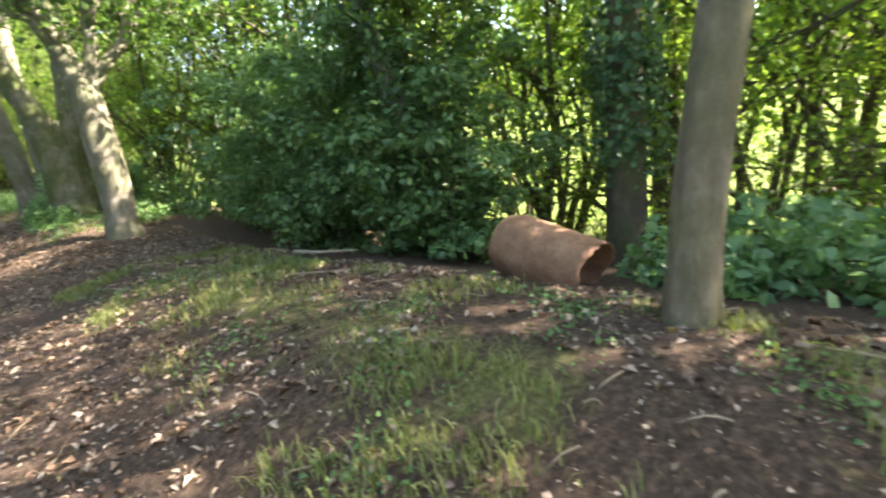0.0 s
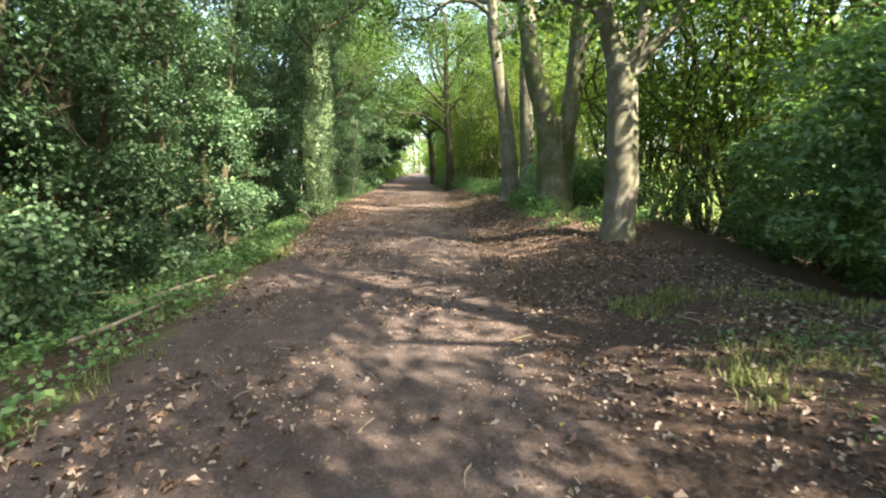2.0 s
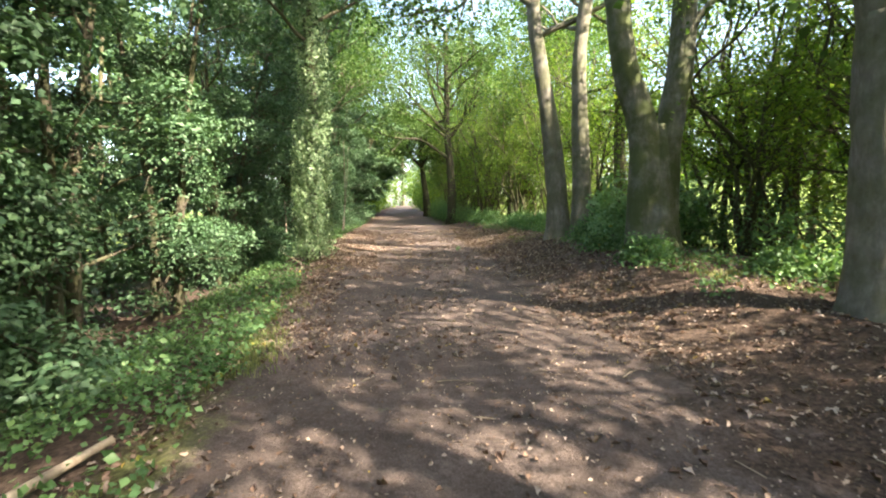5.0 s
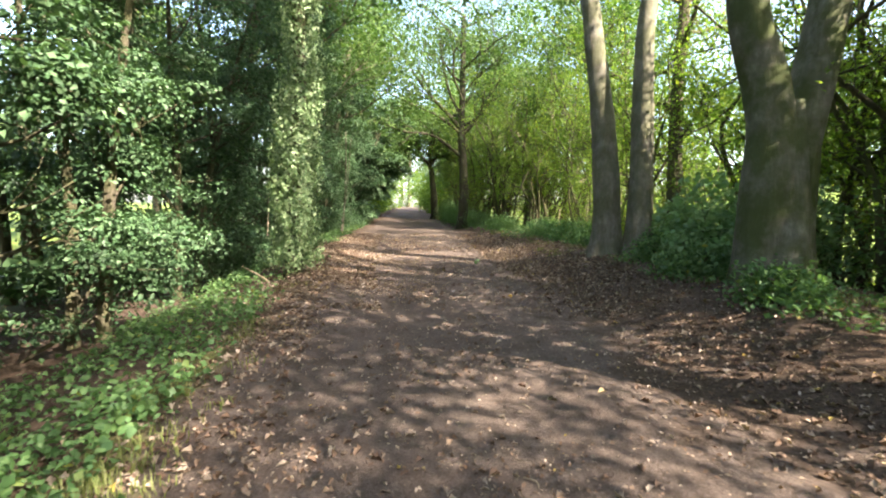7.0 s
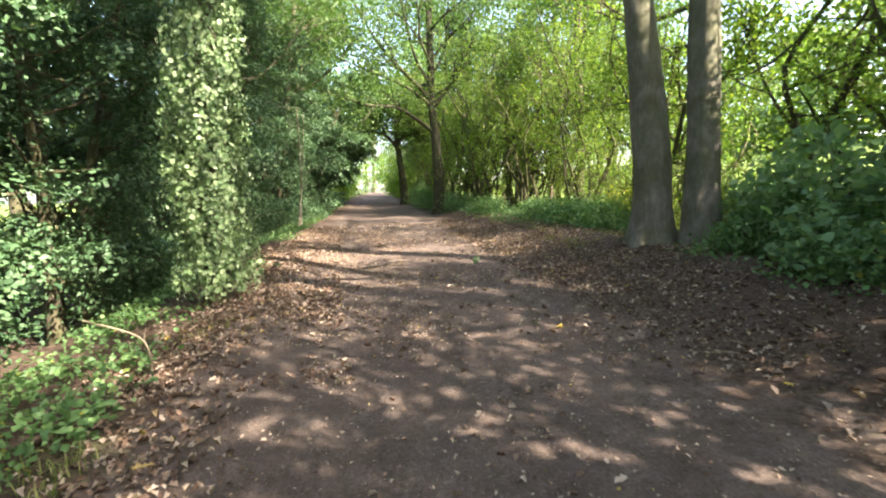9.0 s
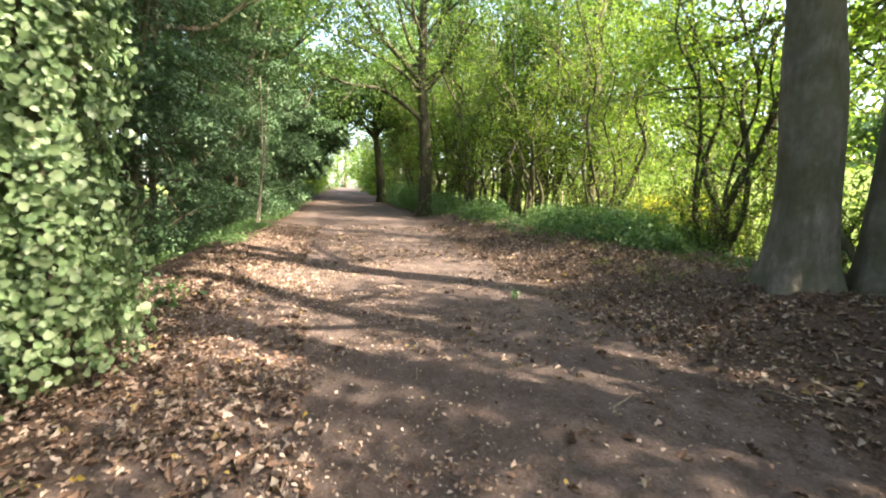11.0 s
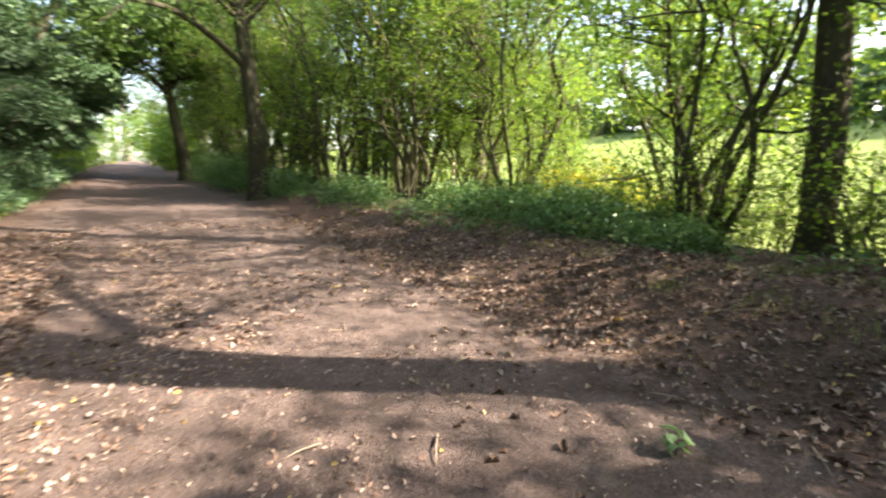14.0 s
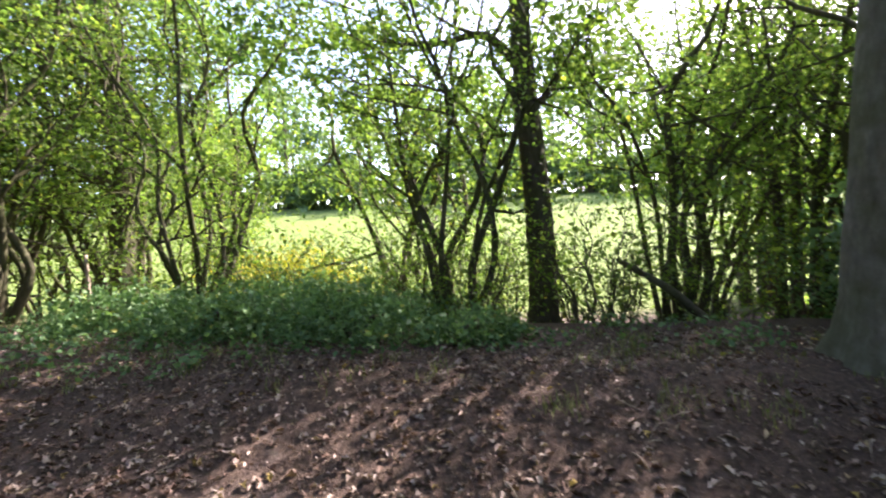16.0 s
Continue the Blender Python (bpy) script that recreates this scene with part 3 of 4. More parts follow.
def near_trees():
    at = (2.79, 0.66, H(2.79, 0.66))
    a = [(0, 0, 0), (0.02, -0.02, 0.8), (0.08, -0.09, 1.6), (0.17, -0.18, 2.5), (0.26, -0.28, 3.4), (0.3, -0.2, 5), (0.3, 0.1, 9), (0.3, 0.1, 14)]
    big_tree("tree", at, "slim brown-barked tree at the edge of the bank", [(a, 0.155, 0.08)], M_BROWN, M_CANOPY, (), (4.2, 12, 4.6), 26, 0.12, 41, flare=0.35)
    at = (5.9, 2.2, H(5.9, 2.2))
    a = [(0, 0, 0), (0.05, 0, 2), (0, 0, 4), (-0.1, 0, 12), (0, 0, 17)]
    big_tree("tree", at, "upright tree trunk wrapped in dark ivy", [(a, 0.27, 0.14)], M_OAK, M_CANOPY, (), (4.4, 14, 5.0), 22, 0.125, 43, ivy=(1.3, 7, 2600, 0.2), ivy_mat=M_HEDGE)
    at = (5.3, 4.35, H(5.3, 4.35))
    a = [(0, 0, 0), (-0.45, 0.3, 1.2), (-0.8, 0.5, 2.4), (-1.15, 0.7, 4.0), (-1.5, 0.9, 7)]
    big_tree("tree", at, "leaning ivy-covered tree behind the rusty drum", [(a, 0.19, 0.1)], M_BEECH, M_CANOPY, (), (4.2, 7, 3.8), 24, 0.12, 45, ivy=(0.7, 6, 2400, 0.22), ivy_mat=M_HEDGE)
    at = (7.6, 4.4, H(7.6, 4.4))
    a = [(0, 0, 0), (0.15, -0.05, 1.3), (0.35, -0.15, 2.4), (-0.1, 0.1, 3.4), (-0.8, 0.6, 4.1), (-1.0, 0.8, 6)]
    big_tree("tree", at, "thin crooked tree with a swan-necked stem", [(a, 0.12, 0.06)], M_OAK, M_HAZEL, [([(-0.1, 0.1, 3.4), (0.5, -0.5, 3.6), (1.2, -1.0, 3.5)], 0.05, 0.02)], (3.8, 4, 2.4), 22, 0.1, 47)


beech_fork()
twin_beech()
slender_pair()
dark_pole_tree()
oak_over_track()
near_trees()


# ---- the dense evergreens on the bank ----
for x, y, r, n, seed in ((5.2, 5.4, (1.6, 1.8, 3.0), 22000, 51), (5.4, 8.1, (1.8, 1.9, 2.3), 21000, 52), (4.75, 4.5, (1.0, 1.1, 1.2), 9000, 54), (4.7, 6.7, (1.1, 1.3, 1.1), 9000, 55), (6.0, 10.8, (1.8, 1.7, 1.8), 18000, 53)):
    bush("evergreen_bush", (x, y, H(x, y) - 0.05), "dense dark green glossy evergreen bush", r, n, M_HOLLY, 0.085, seed, inner=0.62, lumps=0.95, masses=True, group="evergreens on the bank")


# ---- the tall hedge along the hollow side ----
def hedge_tree(at, seed, tall, per, size, leaf, label, bias=0.35, group="hedge trees", fork=15, bare=0.17, spray=0.45, share=0.3):
    """A hedgerow tree: thin trunks in masses of leaves, dark between them, from near the ground to the top."""
    rng = np.random.default_rng(seed)
    root = thing("hedge_tree", at, label, "tree", group)
    tips = []
    for k in range(3):
        a = k * 2.1 + seed
        o = Vector((math.cos(a), math.sin(a), 0))
        path = spline([o * 0.3 + Vector((0, 0, -0.3)), o * 0.4 + Vector((bias * 0.5, 0, tall * 0.3)), o * 0.9 + Vector((bias, 0, tall * 0.65)), o * 1.5 + Vector((bias * 1.8, 0, tall))], 22)
        radii = [0.13 * (1 - 0.85 * i / 21) for i in range(22)]
        tubes = [tube(path, radii, 8, 0.15, 0.3, seed)]
        for q in range(fork):
            i = min(21, int(21 * (bare + (1 - bare) * (q + rng.random()) / fork)))
            w = Vector(rng.normal(size=3)) + Vector((bias, 0, 0.1))
            grow(path[i], w, 1.1 + 1.6 * rng.random(), radii[i] * 0.5 + 0.004, rng, 1, tubes, tips, 0.3, 0.02, 2, 4)
        branch("trunk", tubes, M_OAK, root)
    lumps = np.asarray([tuple(t) for t in tips])
    lumps = lumps[rng.random(len(lumps)) < share]
    pts, lean = clumps(lumps, spray * (0.75 + 0.9 * rng.random(len(lumps))), per, rng)
    part("crown", leaves("crown", pts, size, leaf, rng, slim=0.36, normals=lean, fold=0.16), root, "layered leaves in bunches with dark gaps")
    return root


HEDGE = "tall hedge tree thick with dark green leaves"
models = []
for k in range(5):
    y = 3.0 + k * 3.1
    x = float(left_edge(y)) - 3.85 - 0.4 * math.sin(k * 2.2)
    models.append(hedge_tree((x, y, H(x, y)), 60 + k, 10.0 + 1.4 * math.sin(k * 1.7), 200, 0.077, M_HEDGE, HEDGE, fork=13, bare=0.1, spray=0.5, share=0.62))
k = 0
for y in (-6, -2, 18.6, 22.6, 25.8, 28.6, 31.4, 34.2, 37.2, 40, 43):
    x = float(left_edge(y)) - (3.75 if y < 24 else 2.85) - 0.4 * math.sin(y * 1.3)
    copy_thing(models[k % 5], pose(x, y, H(x, y), 0, 0, (k * 47) % 50 - 25) @ Matrix.Scale(0.92 + 0.2 * abs(math.sin(y)), 4))
    k += 1
for y in (4, 10, 16, 22):
    x = float(left_edge(y)) - 6.95
    copy_thing(models[k % 5], pose(x, y, H(x, y), 0, 0, (k * 61) % 360) @ Matrix.Scale(1.05, 4))
    k += 1
tall = big_tree("tall_tree", (-13.0, 58, H(-13, 58)), "very tall leafy tree, some copies added only for shade", [([(0, 0, 0), (0.3, 0, 6), (0, 0.2, 12), (0.2, 0, 18)], 0.42, 0.12)], M_OAK, M_CANOPY, (), (5.0, 13, 6.6), 16, 0.24, 78, spray=0.75)
# first four copies: added to shade the oak, the near bank and the track
for k, (x, y) in enumerate(((6.2, 33.5), (9.6, 36.5), (6.8, -5.5), (8.5, 11.0), (6.5, 60), (-12, 71), (5.5, 74), (10.5, 47), (-9.6, 49), (-10.2, 63), (2.4, 58), (-14.5, 44), (-3.6, 122), (12, 66))):
    copy_thing(tall, pose(x, y, H(x, y), 0, 0, k * 83) @ Matrix.Scale(0.68 if k < 2 else 0.86 if k < 3 else 0.66 if k < 4 else 0.92 + 0.2 * abs(math.sin(k * 2.2)), 4))
# the far stretch, where the two sides close over the track
arch = [hedge_tree((-8.7, 46, H(-8.7, 46)), 66, 9.5, 75, 0.16, M_HEDGE, HEDGE, 0.5, bare=0.05, spray=0.55, share=0.6), hedge_tree((4.4, 45, H(4.4, 45)), 67, 9.5, 34, 0.15, M_CANOPY, "tall leafy tree arching over the far track", -0.6, "arching trees", share=0.42)]
for y, turn in ((47.5, 13), (50.5, 15), (54, 17), (57.5, 18)):
    copy_thing(arch[0], pose(-9.0, y, H(-9.0, y), 0, turn, (y * 31) % 40 - 20) @ Matrix.Scale(1.12, 4))
    copy_thing(arch[1], pose(3.6, y + 3.5, H(3.6, y + 3.5), 0, 0.7 * -turn, (y * 37) % 40 - 20) @ Matrix.Scale(1.12, 4))
for k, y in enumerate(range(-3, 44, 7)):
    copy_thing(arch[0], pose(-13.2 - 0.8 * math.sin(y), y, H(-13, y), 0, 0, k * 97) @ Matrix.Scale(1.1, 4))
for y in (62, 66, 71, 76, 82, 88, 94):
    copy_thing(arch[0], pose(-9.4, y, H(-9.4, y), 0, 8, y * 31))
    copy_thing(arch[1], pose(2.2, y, H(2.2, y), 0, -8, y * 37))

# a leafy screen between the bank and the field
screen = [hedge_tree((x, y, H(x, y)), 170 + k, 9.0, 42, 0.095, M_HAZEL, "tall sunlit tree with yellow-green leaves", 0.0, "field edge trees", 14, 0.08, 0.5, 0.42) for k, (x, y) in enumerate(((10.0, 8.6), (9.6, 14.2), (10.4, 3.2)))]
for k, (x, y) in enumerate(((10.6, -2.6), (9.0, 2.4), (8.8, -3.6), (9.6, 0.2), (7.4, -4.8), (8.2, -7.2), (10.2, 18.2), (7.8, 18.6), (8.2, 12.8), (8.9, 16.4), (11.4, 11.2), (11.9, 16.6), (5.2, -9.5), (9.4, 36.5), (8.0, 40.5), (6.4, 44.5), (8.6, 48), (5.6, 51), (7.4, 56), (4.6, 61), (4.6, 38.6), (3.4, 42.4), (13.5, 36), (2.0, -13), (-4, -14))):
    copy_thing(screen[k % 3], pose(x, y, H(x, y), 0, 0, k * 71) @ Matrix.Scale(0.9 + 0.25 * abs(math.sin(k * 2.3)), 4))

# low leafy shrubs in front of the hedge
low_models = []
for k in range(3):
    y = 5.5 + 3.4 * k
    x = float(left_edge(y)) - 3.4
    low_models.append(thicket("hedge_shrub", (x, y, H(x, y)), "straggling leafy shrub at the foot of the hedge", 6, 2.1, 0.8, M_HAZELBARK, M_HEDGE, 20, 0.07, 80 + k, 0.15, r=0.022, kids=2, group="hedge shrubs"))
k = 0
for y in (-3, 0.5, 3.6, 8.6, 22.9, 25.0, 27.4, 30.0, 33, 36.5, 41, 46, 52, 58):
    x = float(left_edge(y)) - (2.85 if y < 24 else 2.45) - 0.35 * math.sin(y * 2.1)
    copy_thing(low_models[k % 3], pose(x, y, H(x, y), 0, 0, k * 77) @ Matrix.Scale(0.8 + 0.35 * abs(math.cos(y)), 4))
    k += 1


for k, (x, y) in enumerate(((4.7, 17.6), (4.6, 14.6), (4.9, 19.4))):
    thicket("shrub", (x, y, H(x, y)), "leafy green shrub under the tall trees", 6, 1.6, 0.8, M_HAZELBARK, M_COVER, 8, 0.08, 180 + k, 0.15, r=0.022, kids=2, group="shrubs under the trees")


def ivy_tower():
    at = (-5.68, 20.5, H(-5.68, 20.5))
    a = [(0, 0, 0), (0.05, 0, 2), (0.15, 0, 4.2), (0.1, 0, 9)]
    big_tree("tree", at, "tree trunk hung with ivy, its sunlit paleness put into the colour", [(a, 0.2, 0.12)], M_OAK, M_HEDGE, (), (6.0, 8, 3.6), 34, 0.11, 71, ivy=(0.2, 8, 17000, 0.28), ivy_leaf=0.056)


ivy_tower()


def leaning_trunk():
    at = (-9.3, 12.2, H(-9.3, 12.2))
    a = [(0, 0, 0), (0.3, 0, 3), (1.0, 0.2, 6), (2.0, 0.3, 9), (2.6, 0.4, 11)]
    big_tree("tree", at, "dark leaning tree above the hedge", [(a, 0.3, 0.14)], M_OAK, M_CANOPY, (), (6.5, 9, 4.2), 34, 0.13, 73)

    for x, y, seed in ((-9.2, 29.5, 76), (-8.9, 38.5, 77)):
        at = (x, y, H(x, y))
        a = [(0, 0, 0), (0.3, 0, 3), (1.2, 0.1, 7), (2.0, 0.2, 12)]
        big_tree("tree", at, "tall tree whose boughs reach over the track", [(a, 0.28, 0.12)], M_OAK, M_CANOPY, (), (6.2, 12, 5.6), 32, 0.135, seed, spray=0.55)


leaning_trunk()

# ---- the thin coppice on the field side ----
hazels = []
for k, (x, y) in enumerate(((5.0, 30.5), (4.75, 25.3), (5.4, 35.9), (7.2, 26.6))):
    hazels.append(thicket("hazel", (x, y, H(x, y)), "many-stemmed hazel with bent dark stems and yellow-green leaves", 8, 7.6, 2.5, M_HAZELBARK, M_HAZEL, 20, 0.078, 90 + k, 0.3, "tree", 0.07, group="coppice stools"))
spots = [(8.6, 33.0), (6.5, 33.9), (3.6, 33.6), (7.8, 37.5), (2.6, 37.0), (5.6, 40.2), (2.2, 42.5), (4.6, 45), (1.6, 48), (6.4, 21.3), (8.4, 20.2), (6.2, 18.6), (6.0, 14.2), (5.2, 17.0), (7.6, 15.2),
         (9.4, 5.9), (8.1, 4.4), (9.0, 1.2), (6.6, -1.6), (8.2, -0.6), (4.6, -4.6), (2.6, -8.6)]
for k, (x, y) in enumerate(spots):
    copy_thing(hazels[k % 4], pose(x, y, H(x, y), 0, 0, k * 67) @ Matrix.Scale(0.82 + 0.3 * abs(math.sin(k * 1.9)), 4))


def ivy_pole():
    at = (4.7, 37.3, H(4.7, 37.3))
    a = [(0, 0, 0), (0.1, 0, 2), (-0.05, 0, 4), (-0.1, 0, 8)]
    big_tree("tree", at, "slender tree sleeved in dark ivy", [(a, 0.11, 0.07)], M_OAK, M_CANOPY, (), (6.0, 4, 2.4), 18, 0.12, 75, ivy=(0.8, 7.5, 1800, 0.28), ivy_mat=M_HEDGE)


ivy_pole()

# yellow shrub, brambles and saplings
bush("yellow_shrub", (7.4, 29.8, H(7.4, 29.8)), "low shrub with yellow autumn leaves", (2.0, 1.7, 0.95), 11000, M_YELLOW, 0.08, 101, lumps=0.5)
for k, (x, y, r) in enumerate(((3.8, 27.6, (1.3, 1.4, 0.4)), (2.75, 26.3, (0.75, 1.0, 0.3)), (2.7, 28.3, (0.8, 1.1, 0.33)), (2.9, 24.8, (0.45, 0.6, 0.2)), (1.75, 15.5, (0.4, 0.55, 0.26)), (1.95, 17.4, (0.5, 0.7, 0.3)), (2.1, 18.9, (0.5, 0.6, 0.34)), (2.9, 19.3, (0.6, 0.7, 0.45)), (3.2, 13.6, (0.5, 0.6, 0.28)), (4.6, 26.0, (1.0, 1.0, 0.3)), (3.2, 30.2, (0.9, 1.3, 0.34)), (2.0, 34.0, (0.8, 1.6, 0.4)), (1.2, 38.5, (0.9, 2.2, 0.5)), (0.6, 44, (1.0, 3.0, 0.7)), (0.4, 51, (1.0, 3.4, 0.8)))):
    bush("bramble", (x, y, H(x, y) - 0.05), "low tangle of green bramble on the bank", r, int(1500 + 3200 * r[0] * r[1]), M_COVER, 0.07, 110 + k, stems=3, lumps=0.6, group="brambles")
scrub = thicket("scrub", (6.1, 25.4, H(6.1, 25.4)), "tangle of thin dark stalks with few yellowing leaves", 10, 1.8, 0.8, M_HAZELBARK, M_HAZEL, 3, 0.06, 118, 0.2, "shrub", 0.016, 2, 0.16, "scrub at the field edge")
for k, (x, y) in enumerate(((5.2, 22.6), (6.2, 23.1), (4.9, 21.4), (6.9, 24.4), (5.9, 26.6), (7.0, 27.8), (6.3, 28.8), (5.4, 29.2), (5.6, 31.6), (4.2, 24.9), (4.6, 23.0), (5.6, 24.6), (5.2, 26.0), (6.4, 30.0), (6.4, 0.8), (7.0, 2.6), (6.9, 4.0), (6.2, -0.6))):
    copy_thing(scrub, pose(x, y, H(x, y), 0, 0, k * 71) @ Matrix.Scale(0.75 + 0.5 * abs(math.sin(k * 1.7)), 4))
for k, (x, y, tall) in enumerate(((2.9, 18.6, 1.5), (2.3, 17.6, 0.8), (3.5, 19.4, 1.7), (3.9, 18.0, 1.6), (4.9, 0.0, 1.0), (4.3, -1.0, 0.8), (4.5, 0.95, 0.5))):
    thicket("sapling", (x, y, H(x, y)), "young sapling with broad pale green leaves", 5, tall, 0.45 * tall, M_HAZELBARK, M_ELDER, 6, 0.115, 120 + k, 0.35, "sapling", 0.014, 2, 0.2, "saplings")


thicket("sapling", (-5.95, 22.5, H(-5.95, 22.5)), "bright green young plant at the top of the slope", 3, 0.6, 0.15, M_HAZELBARK, M_COVER, 2, 0.085, 128, 0.45, "sapling", 0.008, 2, 0.1, "saplings")


# ---- the rusty drum ----
def drum():
    a, b = Vector((3.76, 2.62, 0.1)), Vector((3.68, 1.66, -0.12))
    mid = (a + b) / 2
    mid.z = H(mid.x, mid.y) + 0.24
    root = thing("steel_drum", mid, "rusty brown steel drum lying open on the bank", "drum")
    axis = (b - a).normalized()
    side = axis.cross(Vector((0, 0, 1))).normalized()
    up = side.cross(axis)
    L, R, n, m = (b - a).length, 0.325, 40, 26
    rng = np.random.default_rng(5)
    verts, faces = [], []
    for inner in (0, 1):
        for i in range(m + 1):
            u = i / m
            r = R * (1 - 0.13 * sm(0.14, 0.0, u)) - 0.006 * inner
            r += 0.012 * (math.exp(-((u - 0.36) / 0.018) ** 2) + math.exp(-((u - 0.68) / 0.018) ** 2))
            for k in range(n):
                t = 2 * math.pi * k / n
                torn = 0.1 * noise.noise(Vector((math.cos(t) * 1.8, math.sin(t) * 1.8, 4.0))) + 0.05 * noise.noise(Vector((math.cos(t) * 6, math.sin(t) * 6, 1.0)))
                ln = L * u * (1 + (torn + 0.07 * math.sin(t)) * sm(0.6, 1.0, u))
                dent = 1 + 0.03 * noise.noise(Vector((math.cos(t) * 1.5, math.sin(t) * 1.5, u * 4)))
                verts.append(axis * (ln - L / 2) + (side * math.cos(t) + up * math.sin(t)) * r * dent)
    o = (m + 1) * n
    for i in range(m):
        for k in range(n):
            k2 = (k + 1) % n
            faces.append((i * n + k, i * n + k2, (i + 1) * n + k2, (i + 1) * n + k))
            faces.append((o + i * n + k2, o + i * n + k, o + (i + 1) * n + k, o + (i + 1) * n + k2))
    for k in range(n):
        k2 = (k + 1) % n
        faces.append((m * n + k, m * n + k2, o + m * n + k2, o + m * n + k))
    part("shell", mesh_of("shell", verts, faces, M_RUST, True), root, "dented rusty cylinder with a torn rim")
    ring = []
    for rr, dd in ((0.28, -0.5), (0.265, -0.485), (0.0, -0.485)):
        ring += [axis * (L * dd - 0.008) + (side * math.cos(2 * math.pi * k / n) + up * math.sin(2 * math.pi * k / n)) * rr for k in range(n)]
    f = [(i * n + k, i * n + (k + 1) % n, (i + 1) * n + (k + 1) % n, (i + 1) * n + k) for i in (0, 1) for k in range(n)]
    part("lid", mesh_of("lid", ring, f, M_RUST, True), root, "sunken rusty end plate")


drum()


# ---- small things on the ground ----
def stick(name, a, b, r, label, bend=0.05, mat=None, twigs=0, seed=1):
    rng = np.random.default_rng(seed)
    a, b = Vector(a), Vector(b)
    mid = (a + b) / 2 + Vector((rng.normal() * bend, rng.normal() * bend, 0.02))
    root = thing(name, a, label, "branch")
    path = spline([Vector((0, 0, 0)), mid - a, b - a], 12)
    radii = [r * (1 - 0.45 * i / 11) for i in range(12)]
    part("wood", mesh_of("wood", *tube(path, radii, 9, 0.2, 0, seed), mat or M_TWIG, True), root)
    for k in range(twigs):
        i = 3 + int(rng.random() * 7)
        w = (path[i] - path[i - 1]).normalized() + Vector((rng.normal() * 0.8, rng.normal() * 0.8, 0.25))
        tubes = []
        grow(path[i], w, (b - a).length * 0.3, radii[i] * 0.5, rng, 0, tubes, [], 0.3, 0.0)
        part("twig", mesh_of("twig", *joined(tubes), mat or M_TWIG, True), root)
    return root


def on(x, y, up=0.02):
    return (x, y, H(x, y) + up)


stick("fallen_branch", on(-5.95, 9.05, 0.12), on(-5.14, 10.5, 0.1), 0.055, "pale fallen branch lying on the verge", 0.03, None, 0, 3)
stick("fallen_branch", on(-5.3, 7.5, 0.1), on(-5.1, 9.2, 0.08), 0.03, "thin pale fallen branch along the verge", 0.04, None, 1, 13)
stick("fallen_branch", on(2.2, 4.6), on(3.0, 3.6), 0.012, "thin dead stick in the rough grass", 0.06, None, 0, 4)
stick("fallen_branch", on(3.1, 5.8, 0.03), on(3.5, 4.9, 0.12), 0.02, "bare pale branch by the evergreens", 0.12, None, 2, 5)
stick("fallen_branch", on(-5.3, 17.6, 0.0), on(-5.7, 17.4, 0.7), 0.012, "dry forked twig standing in the verge", 0.1, None, 2, 6)
stick("fallen_branch", on(-7.2, 23.5, 0.9), on(-7.5, 24.6, 2.2), 0.02, "bleached dead branch hanging in the hedge", 0.15, None, 2, 7)
stick("fallen_branch", on(-6.4, 8.6, 0.6), on(-6.2, 9.6, 0.35), 0.012, "thin pale branch across the hedge", 0.05, None, 1, 8)
stick("dead_pole", on(4.45, 32.3, -0.1), on(4.55, 32.5, 1.3), 0.05, "pale barkless dead pole in the brambles", 0.02, None, 0, 9)
stick("broken_branch", on(4.0, 21.75, 0.05), on(4.5, 22.75, 0.95), 0.07, "dark broken bough propped among the stems", 0.1, M_OAK, 2, 10)
stick("sapling_pole", on(-6.7, 34.6, 0.0), on(-6.5, 34.4, 5.4), 0.045, "pale bare sapling stem against the dark hedge", 0.3, M_BEECH, 2, 11)
stick("sapling_pole", on(-6.75, 34.3, 0.0), on(-6.2, 34.2, 5.0), 0.035, "thin bent sapling stem against the dark hedge", 0.35, M_BEECH, 2, 12)

rs = np.random.default_rng(9)


def scattered(n, x0, x1, y0, y1):
    return np.stack([x0 + (x1 - x0) * rs.random(n), y0 + (y1 - y0) * rs.random(n)], 1)


def patchy(p, scale, keep, seed=0.0):
    f = np.array([noise.noise(Vector((x * scale + seed, y * scale, seed))) for x, y in p])
    return p[rs.random(len(p)) < keep + 1.2 * f]


def laid(p, lift):
    return np.column_stack([p, height(p[:, 0], p[:, 1]) + lift])


# fallen leaves: thick on the banks, thin on the worn track
lit = np.concatenate([patchy(scattered(44000, -0.4, 3.4, -3, 34), 0.9, 0.45), patchy(scattered(26000, -5.6, 0.0, -3, 34), 0.5, 0.25, 3.0), patchy(scattered(8000, -0.6, 2.4, 18, 29), 0.5, 0.6, 5)])
e = left_edge(lit[:, 1])
lit = lit[lit[:, 0] > e]
side = scattered(16000, -0.5, 1.3, -3, 34)
side = np.column_stack([left_edge(side[:, 1]) + 0.3 - side[:, 0] * 0.9 + 0.2, side[:, 1]])
side = patchy(side, 0.6, 0.45, 7.0)
lit = np.concatenate([lit, side])
more = scattered(22000, 0.0, 1.7, 17, 33)
more = patchy(np.column_stack([left_edge(more[:, 1]) + more[:, 0] ** 1.3 - 0.2, more[:, 1]]), 0.8, 0.5, 9.0)
lit = np.concatenate([lit, more])
litter = leaves("fallen_leaves", laid(lit, 0.016), 0.045, M_LITTER, rs, up=3.0, slim=0.3, fold=0.28, spread=0.5, outline=RAGGED)
tagged(new("fallen_leaves", litter), "dry brown and pale fallen leaves strewn on the earth", "leaf litter", kind="stuff")


